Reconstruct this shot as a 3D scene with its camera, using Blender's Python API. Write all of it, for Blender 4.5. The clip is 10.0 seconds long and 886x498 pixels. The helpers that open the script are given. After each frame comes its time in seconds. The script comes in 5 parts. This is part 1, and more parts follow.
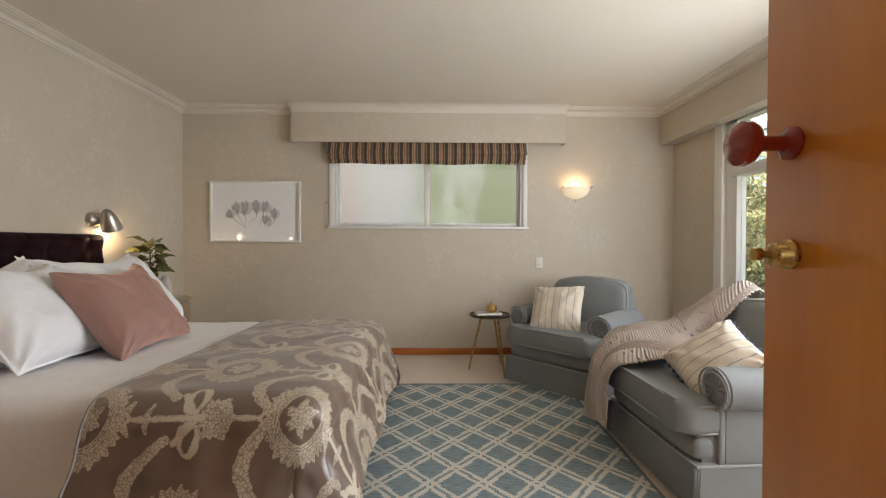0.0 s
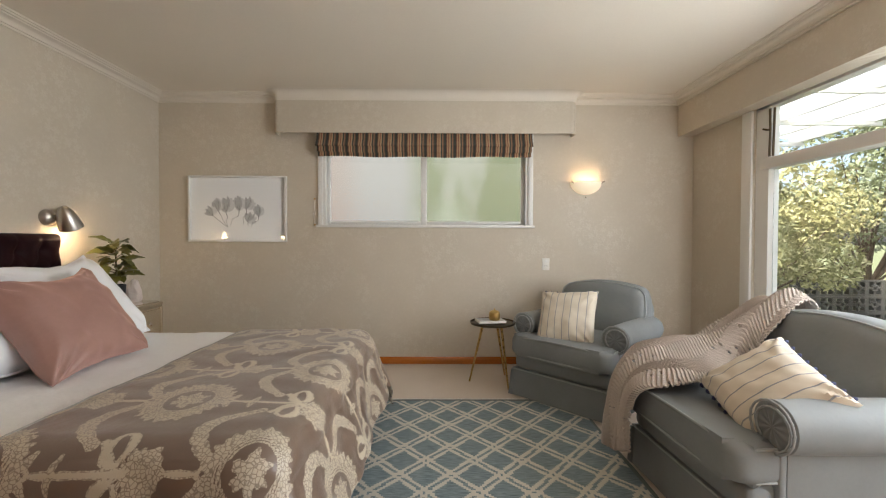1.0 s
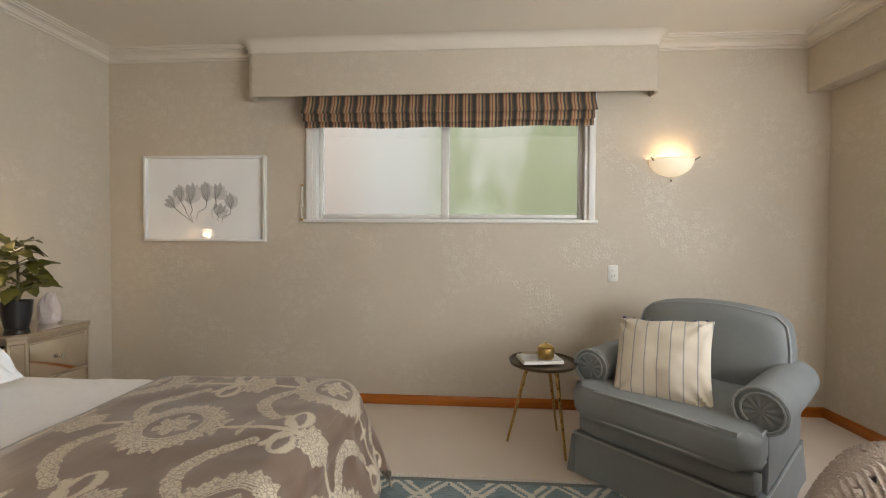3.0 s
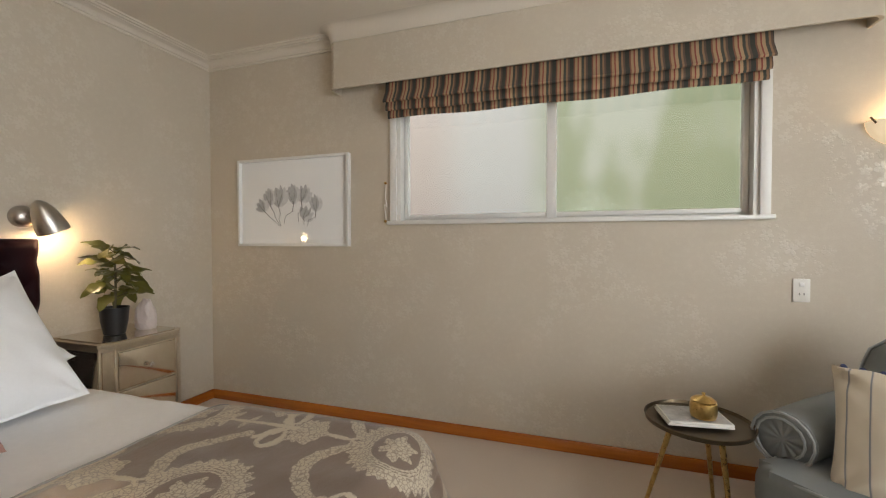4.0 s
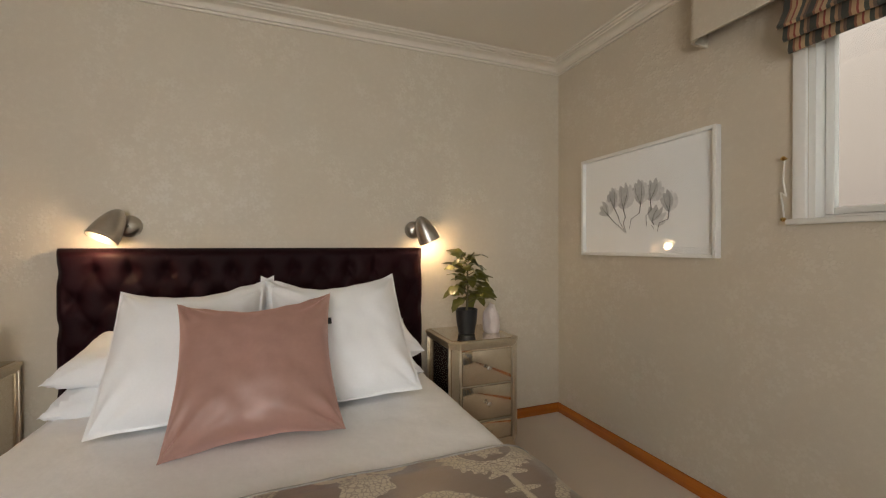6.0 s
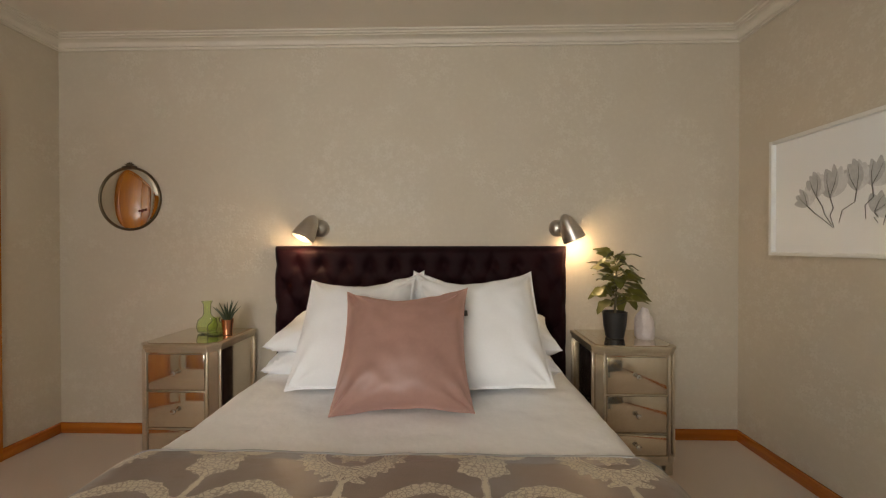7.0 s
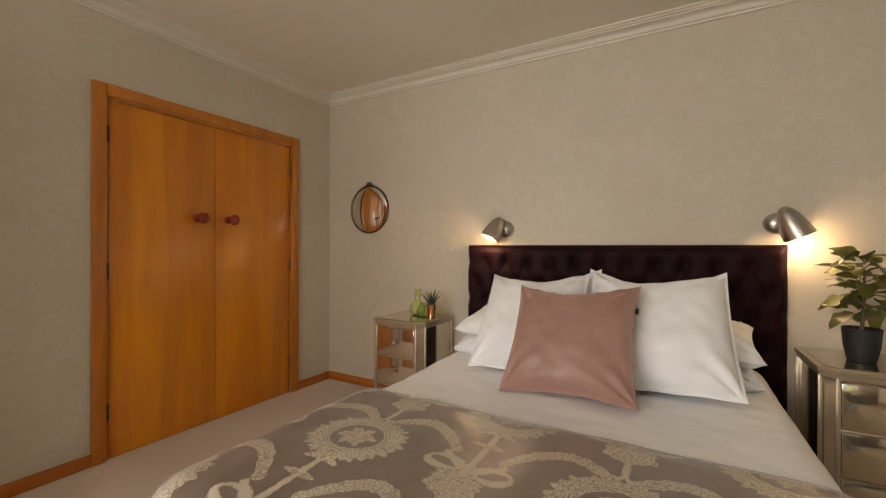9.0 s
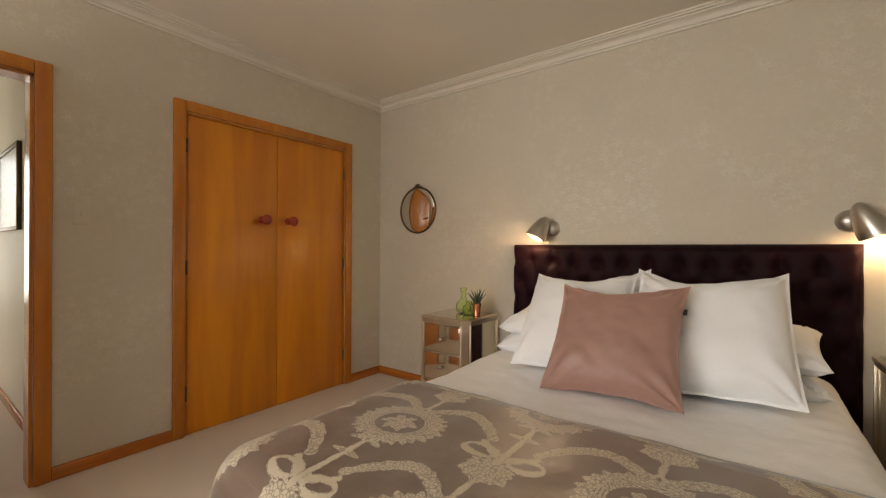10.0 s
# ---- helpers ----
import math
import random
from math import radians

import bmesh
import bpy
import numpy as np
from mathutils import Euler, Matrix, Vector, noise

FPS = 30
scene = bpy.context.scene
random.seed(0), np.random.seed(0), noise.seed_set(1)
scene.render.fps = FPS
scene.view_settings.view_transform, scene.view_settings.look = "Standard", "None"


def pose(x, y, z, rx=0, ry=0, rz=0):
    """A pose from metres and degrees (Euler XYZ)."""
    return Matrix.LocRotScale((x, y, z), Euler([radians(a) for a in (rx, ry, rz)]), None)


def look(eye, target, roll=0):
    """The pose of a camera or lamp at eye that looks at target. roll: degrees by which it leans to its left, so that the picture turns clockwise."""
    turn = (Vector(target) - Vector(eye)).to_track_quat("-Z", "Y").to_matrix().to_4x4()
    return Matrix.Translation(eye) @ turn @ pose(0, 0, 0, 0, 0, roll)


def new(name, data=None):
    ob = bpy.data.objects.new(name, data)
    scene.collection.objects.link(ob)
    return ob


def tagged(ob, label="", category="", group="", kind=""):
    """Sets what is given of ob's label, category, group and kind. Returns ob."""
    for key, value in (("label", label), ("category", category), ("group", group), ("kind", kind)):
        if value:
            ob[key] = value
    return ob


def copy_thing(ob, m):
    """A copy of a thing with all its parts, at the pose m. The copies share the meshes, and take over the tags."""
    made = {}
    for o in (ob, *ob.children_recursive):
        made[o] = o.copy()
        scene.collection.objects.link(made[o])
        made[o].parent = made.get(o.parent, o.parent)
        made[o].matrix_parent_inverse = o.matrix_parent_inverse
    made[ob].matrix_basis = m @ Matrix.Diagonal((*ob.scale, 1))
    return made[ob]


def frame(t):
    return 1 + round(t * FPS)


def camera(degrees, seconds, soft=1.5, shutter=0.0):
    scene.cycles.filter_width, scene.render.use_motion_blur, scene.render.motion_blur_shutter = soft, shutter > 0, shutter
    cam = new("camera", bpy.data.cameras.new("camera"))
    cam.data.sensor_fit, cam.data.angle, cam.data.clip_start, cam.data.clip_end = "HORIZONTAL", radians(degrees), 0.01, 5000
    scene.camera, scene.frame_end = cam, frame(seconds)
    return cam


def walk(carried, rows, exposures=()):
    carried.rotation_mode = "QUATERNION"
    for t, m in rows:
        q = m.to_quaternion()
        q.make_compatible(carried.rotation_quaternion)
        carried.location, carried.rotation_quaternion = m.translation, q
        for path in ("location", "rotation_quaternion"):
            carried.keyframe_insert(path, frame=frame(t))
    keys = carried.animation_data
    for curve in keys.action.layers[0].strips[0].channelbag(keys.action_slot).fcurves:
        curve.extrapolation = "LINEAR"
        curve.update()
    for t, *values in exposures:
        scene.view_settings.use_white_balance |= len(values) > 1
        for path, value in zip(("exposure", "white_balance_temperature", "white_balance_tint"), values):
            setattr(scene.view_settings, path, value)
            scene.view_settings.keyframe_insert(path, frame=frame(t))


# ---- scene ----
cam = camera(94.4, 10.0, soft=1.2)
PATH = [
    (0, (2.575, 2.328, 1.13), (2.598, 4.328, 1.104), 0.2),
    (0.5, (2.597, 2.477, 1.141), (2.612, 4.477, 1.113), 0.1),
    (1, (2.609, 2.661, 1.148), (2.624, 4.661, 1.112), 0.2),
    (1.5, (2.624, 2.873, 1.146), (2.639, 4.872, 1.113), 0.2),
    (2, (2.628, 3.127, 1.162), (2.643, 5.126, 1.116), 0.2),
    (2.2, (2.627, 3.224, 1.164), (2.638, 5.223, 1.115), 0.3),
    (3.3, (2.627, 3.798, 1.16), (2.391, 5.783, 1.118), 0.3),
    (3.5, (2.625, 3.89, 1.168), (2.297, 5.862, 1.124), 0.3),
    (4, (2.606, 4.133, 1.18), (1.977, 6.031, 1.137), -0.1),
    (4.5, (2.581, 4.307, 1.201), (1.596, 6.047, 1.161), -0.2),
    (5, (2.55, 4.465, 1.206), (1.178, 5.919, 1.176), -0.2),
    (5.5, (2.51, 4.566, 1.21), (0.872, 5.714, 1.186), -0.2),
    (6, (2.471, 4.646, 1.196), (0.606, 5.368, 1.184), -0.1),
    (6.2, (2.473, 4.67, 1.194), (0.549, 5.218, 1.18), -0.1),
    (7.5, (2.616, 4.816, 1.19), (0.651, 4.44, 1.179), 0.1),
    (8, (2.654, 4.876, 1.178), (0.769, 4.207, 1.173), 0.2),
    (8.5, (2.677, 4.924, 1.173), (0.87, 4.067, 1.168), 0.2),
    (9, (2.698, 4.948, 1.166), (0.957, 3.963, 1.163), 0.2),
    (9.5, (2.712, 4.98, 1.164), (1.039, 3.884, 1.16), 0.2),
    (10, (2.726, 5.014, 1.158), (1.121, 3.819, 1.157), 0.3),
]
walk(cam, [(t, look(eye, target, roll)) for t, eye, target, roll in PATH],
     exposures=[(0.0, 1.28, 6400, 10), (2.0, 1.42, 6450, 10), (4.5, 1.22, 6500, 10), (6.5, 1.12, 6950, 10), (8.5, 1.18, 7300, 12), (10.0, 1.22, 7400, 12)])

# ---- light ----
world = bpy.data.worlds.new("sky")
scene.world = world
world.use_nodes = True
wn = world.node_tree
sky = wn.nodes.new("ShaderNodeTexSky")
sky.sky_type = "NISHITA"
sky.sun_disc = False
sky.sun_elevation = radians(50)
sky.sun_rotation = radians(230)
sky.dust_density = 4.0
wn.links.new(sky.outputs[0], wn.nodes["Background"].inputs[0])
wn.nodes["Background"].inputs[1].default_value = 0.15

sun = new("sun", bpy.data.lights.new("sun", "SUN"))
sun.data.energy, sun.data.angle, sun.data.color = 5.0, radians(15), (1.0, 0.95, 0.88)
sun.matrix_basis = look((-6, -2, 14), (4, 6, 0))

# added sky stand-in lamps: picture window's unseen southern half, and an invented hall window
def window_fill(name, eye, aim, w, h, watts):
    ob = new(name, bpy.data.lights.new(name, "AREA"))
    ob.data.shape, ob.data.size, ob.data.size_y, ob.data.energy, ob.data.color = "RECTANGLE", w, h, watts, (0.95, 0.98, 1.0)
    ob.matrix_basis = look(eye, aim)


window_fill("window_fill", (5.0, 3.6, 1.4), (0.2, 4.5, 1.9), 1.9, 1.3, 29.0)
# fill lamp added at the unseen hall end to brighten the room
window_fill("hall_fill", (2.85, -1.08, 1.35), (3.2, 3.0, 1.2), 0.75, 1.4, 5.0)


def bulb(name, place, watts, colour, radius):
    ob = new(name, bpy.data.lights.new(name, "POINT"))
    ob.data.energy, ob.data.color, ob.data.shadow_soft_size = watts, colour, radius
    ob.location = place
    return ob


# ---- materials ----
def math_node(nt, op, a, b=0.0, c=0.0):
    n = nt.nodes.new("ShaderNodeMath")
    n.operation = op
    for i, v in enumerate((a, b, c)):
        if isinstance(v, (int, float)):
            n.inputs[i].default_value = v
        else:
            nt.links.new(v, n.inputs[i])
    return n.outputs[0]


def mix_colour(nt, f, a, b):
    n = nt.nodes.new("ShaderNodeMix")
    n.data_type = "RGBA"
    for i, v in ((0, f), (6, a), (7, b)):
        if isinstance(v, (int, float)):
            n.inputs[i].default_value = v
        elif isinstance(v, tuple):
            n.inputs[i].default_value = (*v, 1)
        else:
            nt.links.new(v, n.inputs[i])
    return n.outputs[2]


def coords(nt, stretch=(1, 1, 1), kind="Object"):
    t = nt.nodes.new("ShaderNodeTexCoord")
    m = nt.nodes.new("ShaderNodeMapping")
    m.inputs[3].default_value = stretch
    nt.links.new(t.outputs[kind], m.inputs[0])
    return m.outputs[0]


def noise_node(nt, vec, size, detail=3.0, warp=0.0):
    n = nt.nodes.new("ShaderNodeTexNoise")
    n.inputs["Scale"].default_value, n.inputs["Detail"].default_value = size, detail
    n.inputs["Distortion"].default_value = warp
    nt.links.new(vec, n.inputs["Vector"])
    return n.outputs[0]


def ramp(nt, f, lo, hi):
    n = nt.nodes.new("ShaderNodeMapRange")
    n.interpolation_type = "SMOOTHSTEP"
    n.inputs[1].default_value, n.inputs[2].default_value = lo, hi
    nt.links.new(f, n.inputs[0])
    return n.outputs[0]


def bump(nt, height, strength, distance, bsdf):
    n = nt.nodes.new("ShaderNodeBump")
    n.inputs["Strength"].default_value, n.inputs["Distance"].default_value = strength, distance
    nt.links.new(height, n.inputs["Height"])
    nt.links.new(n.outputs[0], bsdf.inputs["Normal"])


def bare(name):
    m = bpy.data.materials.new(name)
    m.use_nodes = True
    return m, m.node_tree, m.node_tree.nodes["Principled BSDF"]


def mat(name, col, rough=0.5, metal=0.0, stretch=(1, 1, 1), coarse=(3, 0.08), fine=(90, 0.06), relief=0.1, relief_size=250,
        depth=0.002, sheen=0.0, coat=0.0, through_light=0.0, rand=0.0, spec=0.5):
    m, nt, b = bare(name)
    v = coords(nt, stretch)
    n1, n2 = noise_node(nt, v, coarse[0]), noise_node(nt, v, fine[0], 4)
    k = math_node(nt, "ADD", math_node(nt, "MULTIPLY_ADD", n1, 2 * coarse[1], 1 - coarse[1]), math_node(nt, "MULTIPLY_ADD", n2, 2 * fine[1], -fine[1]))
    if rand:
        oi = nt.nodes.new("ShaderNodeObjectInfo")
        k = math_node(nt, "ADD", k, math_node(nt, "MULTIPLY_ADD", oi.outputs["Random"], rand, -rand / 2))
    c = nt.nodes.new("ShaderNodeVectorMath")
    c.operation = "SCALE"
    c.inputs[0].default_value = col
    nt.links.new(k, c.inputs["Scale"])
    nt.links.new(c.outputs[0], b.inputs["Base Color"])
    r = math_node(nt, "MULTIPLY_ADD", n2, 0.14, rough - 0.07)
    nt.links.new(r, b.inputs["Roughness"])
    b.inputs["Metallic"].default_value = metal
    b.inputs["Specular IOR Level"].default_value = spec
    b.inputs["Sheen Weight"].default_value = sheen
    b.inputs["Sheen Tint"].default_value = (*[min(1.0, 1.6 * c) for c in col], 1)
    b.inputs["Coat Weight"].default_value = coat
    b.inputs["Coat Roughness"].default_value = 0.12
    b.inputs["Transmission Weight"].default_value = through_light
    if relief:
        bump(nt, noise_node(nt, v, relief_size, 3), relief, depth, b)
    return m


def wallpaper():
    """Beige embossed paper with sprays of satin five-petalled blossoms."""
    m, nt, b = bare("wallpaper")
    t = nt.nodes.new("ShaderNodeTexCoord")
    s = nt.nodes.new("ShaderNodeSeparateXYZ")
    nt.links.new(t.outputs["Object"], s.inputs[0])
    c = nt.nodes.new("ShaderNodeCombineXYZ")
    nt.links.new(math_node(nt, "ADD", s.outputs[0], s.outputs[1]), c.inputs[0])
    nt.links.new(s.outputs[2], c.inputs[1])
    v = c.outputs[0]
    figure = None
    for size, reach, petals, lo, hi in ((13.0, 0.44, 2.5, 0.50, 0.58), (30.0, 0.40, 1.0, 0.47, 0.57)):
        vo = nt.nodes.new("ShaderNodeTexVoronoi")
        vo.voronoi_dimensions = "2D"
        vo.inputs["Scale"].default_value = size
        vo.inputs["Randomness"].default_value = 0.85
        nt.links.new(v, vo.inputs["Vector"])
        d = nt.nodes.new("ShaderNodeVectorMath")
        d.operation = "SUBTRACT"
        nt.links.new(v, d.inputs[0])
        nt.links.new(vo.outputs["Position"], d.inputs[1])
        ds = nt.nodes.new("ShaderNodeSeparateXYZ")
        nt.links.new(d.outputs[0], ds.inputs[0])
        cs = nt.nodes.new("ShaderNodeSeparateXYZ")
        nt.links.new(vo.outputs["Color"], cs.inputs[0])
        th = math_node(nt, "ARCTAN2", ds.outputs[1], ds.outputs[0])
        lobe = math_node(nt, "ABSOLUTE", math_node(nt, "COSINE", math_node(nt, "MULTIPLY_ADD", th, petals, math_node(nt, "MULTIPLY", cs.outputs[0], 6.3))))
        edge = math_node(nt, "MULTIPLY_ADD", lobe, 0.65 * reach, 0.30 * reach)
        edge = math_node(nt, "MULTIPLY", edge, math_node(nt, "MULTIPLY_ADD", cs.outputs[1], 0.5, 0.6))
        inside = ramp(nt, math_node(nt, "SUBTRACT", edge, vo.outputs["Distance"]), -0.015, 0.05)
        eye = ramp(nt, vo.outputs["Distance"], 0.03, 0.09)
        one = math_node(nt, "MULTIPLY", math_node(nt, "MULTIPLY", inside, eye), ramp(nt, noise_node(nt, v, 2.1, 2, 0.8), lo, hi))
        figure = one if figure is None else math_node(nt, "MAXIMUM", figure, math_node(nt, "MULTIPLY", one, 0.7))
    mottled = noise_node(nt, v, 5, 5)
    fine = noise_node(nt, coords(nt), 160, 2)
    grit = noise_node(nt, v, 34, 4)
    base = mix_colour(nt, mottled, (0.565, 0.50, 0.405), (0.64, 0.578, 0.48))
    base = mix_colour(nt, math_node(nt, "MULTIPLY", fine, 0.5), base, (0.50, 0.43, 0.345))
    base = mix_colour(nt, math_node(nt, "MULTIPLY", ramp(nt, grit, 0.45, 0.75), 0.25), base, (0.66, 0.60, 0.50))
    nt.links.new(mix_colour(nt, math_node(nt, "MULTIPLY", figure, 0.17), base, (0.76, 0.72, 0.64)), b.inputs["Base Color"])
    nt.links.new(math_node(nt, "MULTIPLY_ADD", figure, -0.32, 0.60), b.inputs["Roughness"])
    bump(nt, math_node(nt, "ADD", math_node(nt, "MULTIPLY", figure, 1.0), math_node(nt, "ADD", math_node(nt, "MULTIPLY", fine, 0.4), math_node(nt, "MULTIPLY", grit, 0.5))), 0.4, 0.002, b)
    return m


def wood(name, dark, light, grain, rough=0.25, coat=0.4):
    """Varnished timber; grain is the stretch of its figure along the three axes."""
    m, nt, b = bare(name)
    v = coords(nt, grain)
    n1, n2 = noise_node(nt, v, 2.2, 4, 0.5), noise_node(nt, v, 30, 5)
    n3 = noise_node(nt, coords(nt), 2.5, 2)
    k = math_node(nt, "ADD", math_node(nt, "MULTIPLY", ramp(nt, n1, 0.3, 0.72), 0.55), math_node(nt, "MULTIPLY", n2, 0.25))
    k = math_node(nt, "ADD", k, math_node(nt, "MULTIPLY", n3, 0.25))
    nt.links.new(mix_colour(nt, k, dark, light), b.inputs["Base Color"])
    nt.links.new(math_node(nt, "MULTIPLY_ADD", n2, 0.12, rough - 0.06), b.inputs["Roughness"])
    b.inputs["Coat Weight"].default_value, b.inputs["Coat Roughness"].default_value = coat, 0.24
    bump(nt, n2, 0.08, 0.001, b)
    return m


def rug_weave():
    """Blue-grey flatweave with a cream double-line trellis and a plain border."""
    m, nt, b = bare("rug_weave")
    t = nt.nodes.new("ShaderNodeTexCoord")
    s = nt.nodes.new("ShaderNodeSeparateXYZ")
    nt.links.new(t.outputs["Object"], s.inputs[0])
    step_y = math_node(nt, "SNAP", s.outputs[1], 0.011)
    step_x = math_node(nt, "SNAP", s.outputs[0], 0.011)
    px, py = math_node(nt, "DIVIDE", math_node(nt, "ADD", step_x, 0.47), 0.25), math_node(nt, "DIVIDE", math_node(nt, "SUBTRACT", step_y, 0.91), 0.275)
    cream = None
    for sign in (1, -1):
        a = math_node(nt, "MULTIPLY_ADD", py, sign, px)
        d = math_node(nt, "ABSOLUTE", math_node(nt, "SUBTRACT", math_node(nt, "FRACT", math_node(nt, "ADD", a, 0.5)), 0.5))
        line = math_node(nt, "COMPARE", d, 0.095, 0.052)
        cream = line if cream is None else math_node(nt, "MAXIMUM", cream, line)
    edge_x = math_node(nt, "ABSOLUTE", s.outputs[0])
    edge_y = math_node(nt, "ABSOLUTE", s.outputs[1])
    border = math_node(nt, "MAXIMUM", math_node(nt, "GREATER_THAN", edge_y, 1.165), math_node(nt, "GREATER_THAN", edge_x, 0.815))
    cream = math_node(nt, "MULTIPLY", cream, math_node(nt, "SUBTRACT", 1.0, border))
    streak = noise_node(nt, coords(nt, (6, 70, 1)), 3, 4)
    fine = noise_node(nt, coords(nt, (60, 160, 1)), 3, 2)
    blue = mix_colour(nt, ramp(nt, streak, 0.3, 0.7), (0.13, 0.175, 0.19), (0.27, 0.33, 0.345))
    blue = mix_colour(nt, border, blue, (0.17, 0.19, 0.18))
    pale = mix_colour(nt, fine, (0.50, 0.47, 0.40), (0.72, 0.68, 0.60))
    nt.links.new(mix_colour(nt, cream, blue, pale), b.inputs["Base Color"])
    b.inputs["Roughness"].default_value = 0.95
    wv = math_node(nt, "SINE", math_node(nt, "MULTIPLY", s.outputs[1], 700.0))
    bump(nt, math_node(nt, "ADD", math_node(nt, "MULTIPLY", wv, 0.3), math_node(nt, "ADD", fine, cream)), 0.6, 0.003, b)
    return m


def stripes(name, axis, period, bands, rough=0.85, offset=0.0):
    """Woven cloth with stripes across one axis: bands are (start, colour)."""
    m, nt, b = bare(name)
    t = nt.nodes.new("ShaderNodeTexCoord")
    s = nt.nodes.new("ShaderNodeSeparateXYZ")
    nt.links.new(t.outputs["Object"], s.inputs[0])
    f = math_node(nt, "FRACT", math_node(nt, "DIVIDE", math_node(nt, "ADD", s.outputs[axis], offset + 10 * period), period))
    r = nt.nodes.new("ShaderNodeValToRGB")
    r.color_ramp.interpolation = "CONSTANT"
    els = r.color_ramp.elements
    while len(els) < len(bands):
        els.new(0.5)
    for e, (p, c) in zip(els, bands):
        e.position, e.color = p, (*c, 1)
    nt.links.new(f, r.inputs[0])
    v = coords(nt)
    n = noise_node(nt, v, 300, 3)
    w = noise_node(nt, v, 9, 3)
    k = mix_colour(nt, math_node(nt, "MULTIPLY", n, 0.12), r.outputs[0], (0.25, 0.2, 0.16))
    nt.links.new(mix_colour(nt, math_node(nt, "MULTIPLY", w, 0.2), k, (0.12, 0.1, 0.08)) if name == "blind_cloth" else r.outputs[0], b.inputs["Base Color"])
    b.inputs["Roughness"].default_value = rough
    b.inputs["Sheen Weight"].default_value = 0.15
    bump(nt, n, 0.4, 0.001, b)
    return m


def brocade():
    """Taupe satin with a raised cream weave, which the mesh's weave attribute draws."""
    m, nt, b = bare("brocade")
    at = nt.nodes.new("ShaderNodeAttribute")
    at.attribute_name = "weave"
    v = coords(nt, kind="UV")
    leaf = nt.nodes.new("ShaderNodeTexVoronoi")
    leaf.feature = "DISTANCE_TO_EDGE"
    leaf.inputs["Scale"].default_value = 80
    nt.links.new(v, leaf.inputs["Vector"])
    edge = noise_node(nt, v, 90, 2)
    k = math_node(nt, "ADD", at.outputs["Fac"], math_node(nt, "MULTIPLY_ADD", edge, 0.5, -0.25))
    veins = math_node(nt, "MAXIMUM", ramp(nt, leaf.outputs["Distance"], 0.03, 0.13), ramp(nt, at.outputs["Fac"], 1.15, 1.3))
    f = math_node(nt, "MULTIPLY", ramp(nt, k, 0.44, 0.56), math_node(nt, "MULTIPLY_ADD", veins, 0.7, 0.3))
    big = noise_node(nt, v, 4, 3)
    satin = mix_colour(nt, big, (0.155, 0.100, 0.070), (0.215, 0.150, 0.113))
    thread = noise_node(nt, coords(nt, (1, 8, 1), "UV"), 220, 2)
    cream = mix_colour(nt, thread, (0.50, 0.43, 0.32), (0.66, 0.58, 0.45))
    nt.links.new(mix_colour(nt, f, satin, cream), b.inputs["Base Color"])
    nt.links.new(math_node(nt, "MULTIPLY_ADD", f, 0.25, 0.29), b.inputs["Roughness"])
    b.inputs["Sheen Weight"].default_value = 0.2
    b.inputs["Specular IOR Level"].default_value = 0.75
    crease = noise_node(nt, coords(nt, (1, 0.45, 1), "UV"), 13, 3)
    bump(nt, math_node(nt, "ADD", math_node(nt, "MULTIPLY", crease, 7.0), math_node(nt, "ADD", f, math_node(nt, "MULTIPLY", thread, 0.3))), 0.35, 0.0015, b)
    return m


def glass(name, rough=0.0, tint=(1, 1, 1), dimple=0.0, ior=1.45):
    m, nt, b = bare(name)
    b.inputs["Base Color"].default_value = (*tint, 1)
    b.inputs["Roughness"].default_value = rough
    b.inputs["Transmission Weight"].default_value = 1.0
    b.inputs["IOR"].default_value = ior
    if dimple:
        vo = nt.nodes.new("ShaderNodeTexVoronoi")
        vo.inputs["Scale"].default_value = 60
        nt.links.new(coords(nt), vo.inputs["Vector"])
        bump(nt, vo.outputs["Distance"], dimple, 0.004, b)
    return m


def glow(name, colour, strength, white=(0.9, 0.85, 0.75)):
    m, nt, b = bare(name)
    b.inputs["Base Color"].default_value = (*white, 1)
    b.inputs["Emission Color"].default_value = (*colour, 1)
    b.inputs["Emission Strength"].default_value = strength
    b.inputs["Roughness"].default_value = 0.3
    return m


PAPER = wallpaper()
CEILING = mat("ceiling_paint", (0.78, 0.72, 0.63), 0.7, coarse=(1.5, 0.03), fine=(60, 0.03), relief=0.08)
CORNICE = mat("cornice_plaster", (0.70, 0.645, 0.56), 0.55, coarse=(4, 0.04), fine=(60, 0.03), relief=0.05)
WHITE = mat("white_paint", (0.78, 0.77, 0.74), 0.35, coarse=(5, 0.04), fine=(70, 0.03), relief=0.05)
CARPET = mat("carpet", (0.68, 0.575, 0.485), 0.95, coarse=(2.5, 0.08), fine=(260, 0.16), relief=0.8, relief_size=420, depth=0.004, sheen=0.2)
RIMU_Z = wood("rimu_upright", (0.40, 0.11, 0.008), (0.62, 0.23, 0.02), (5, 5, 0.5))
RIMU_X = wood("rimu_along_x", (0.32, 0.075, 0.007), (0.58, 0.19, 0.022), (0.6, 9, 14))
RIMU_Y = wood("rimu_along_y", (0.32, 0.075, 0.007), (0.58, 0.19, 0.022), (9, 0.6, 14))
DOOR_WOOD = wood("door_veneer", (0.52, 0.135, 0.002), (0.80, 0.31, 0.006), (3.5, 3.5, 0.3), 0.35, 0.6)
RUG = rug_weave()
BROCADE = brocade()
LINING = mat("lining", (0.33, 0.32, 0.31), 0.6)
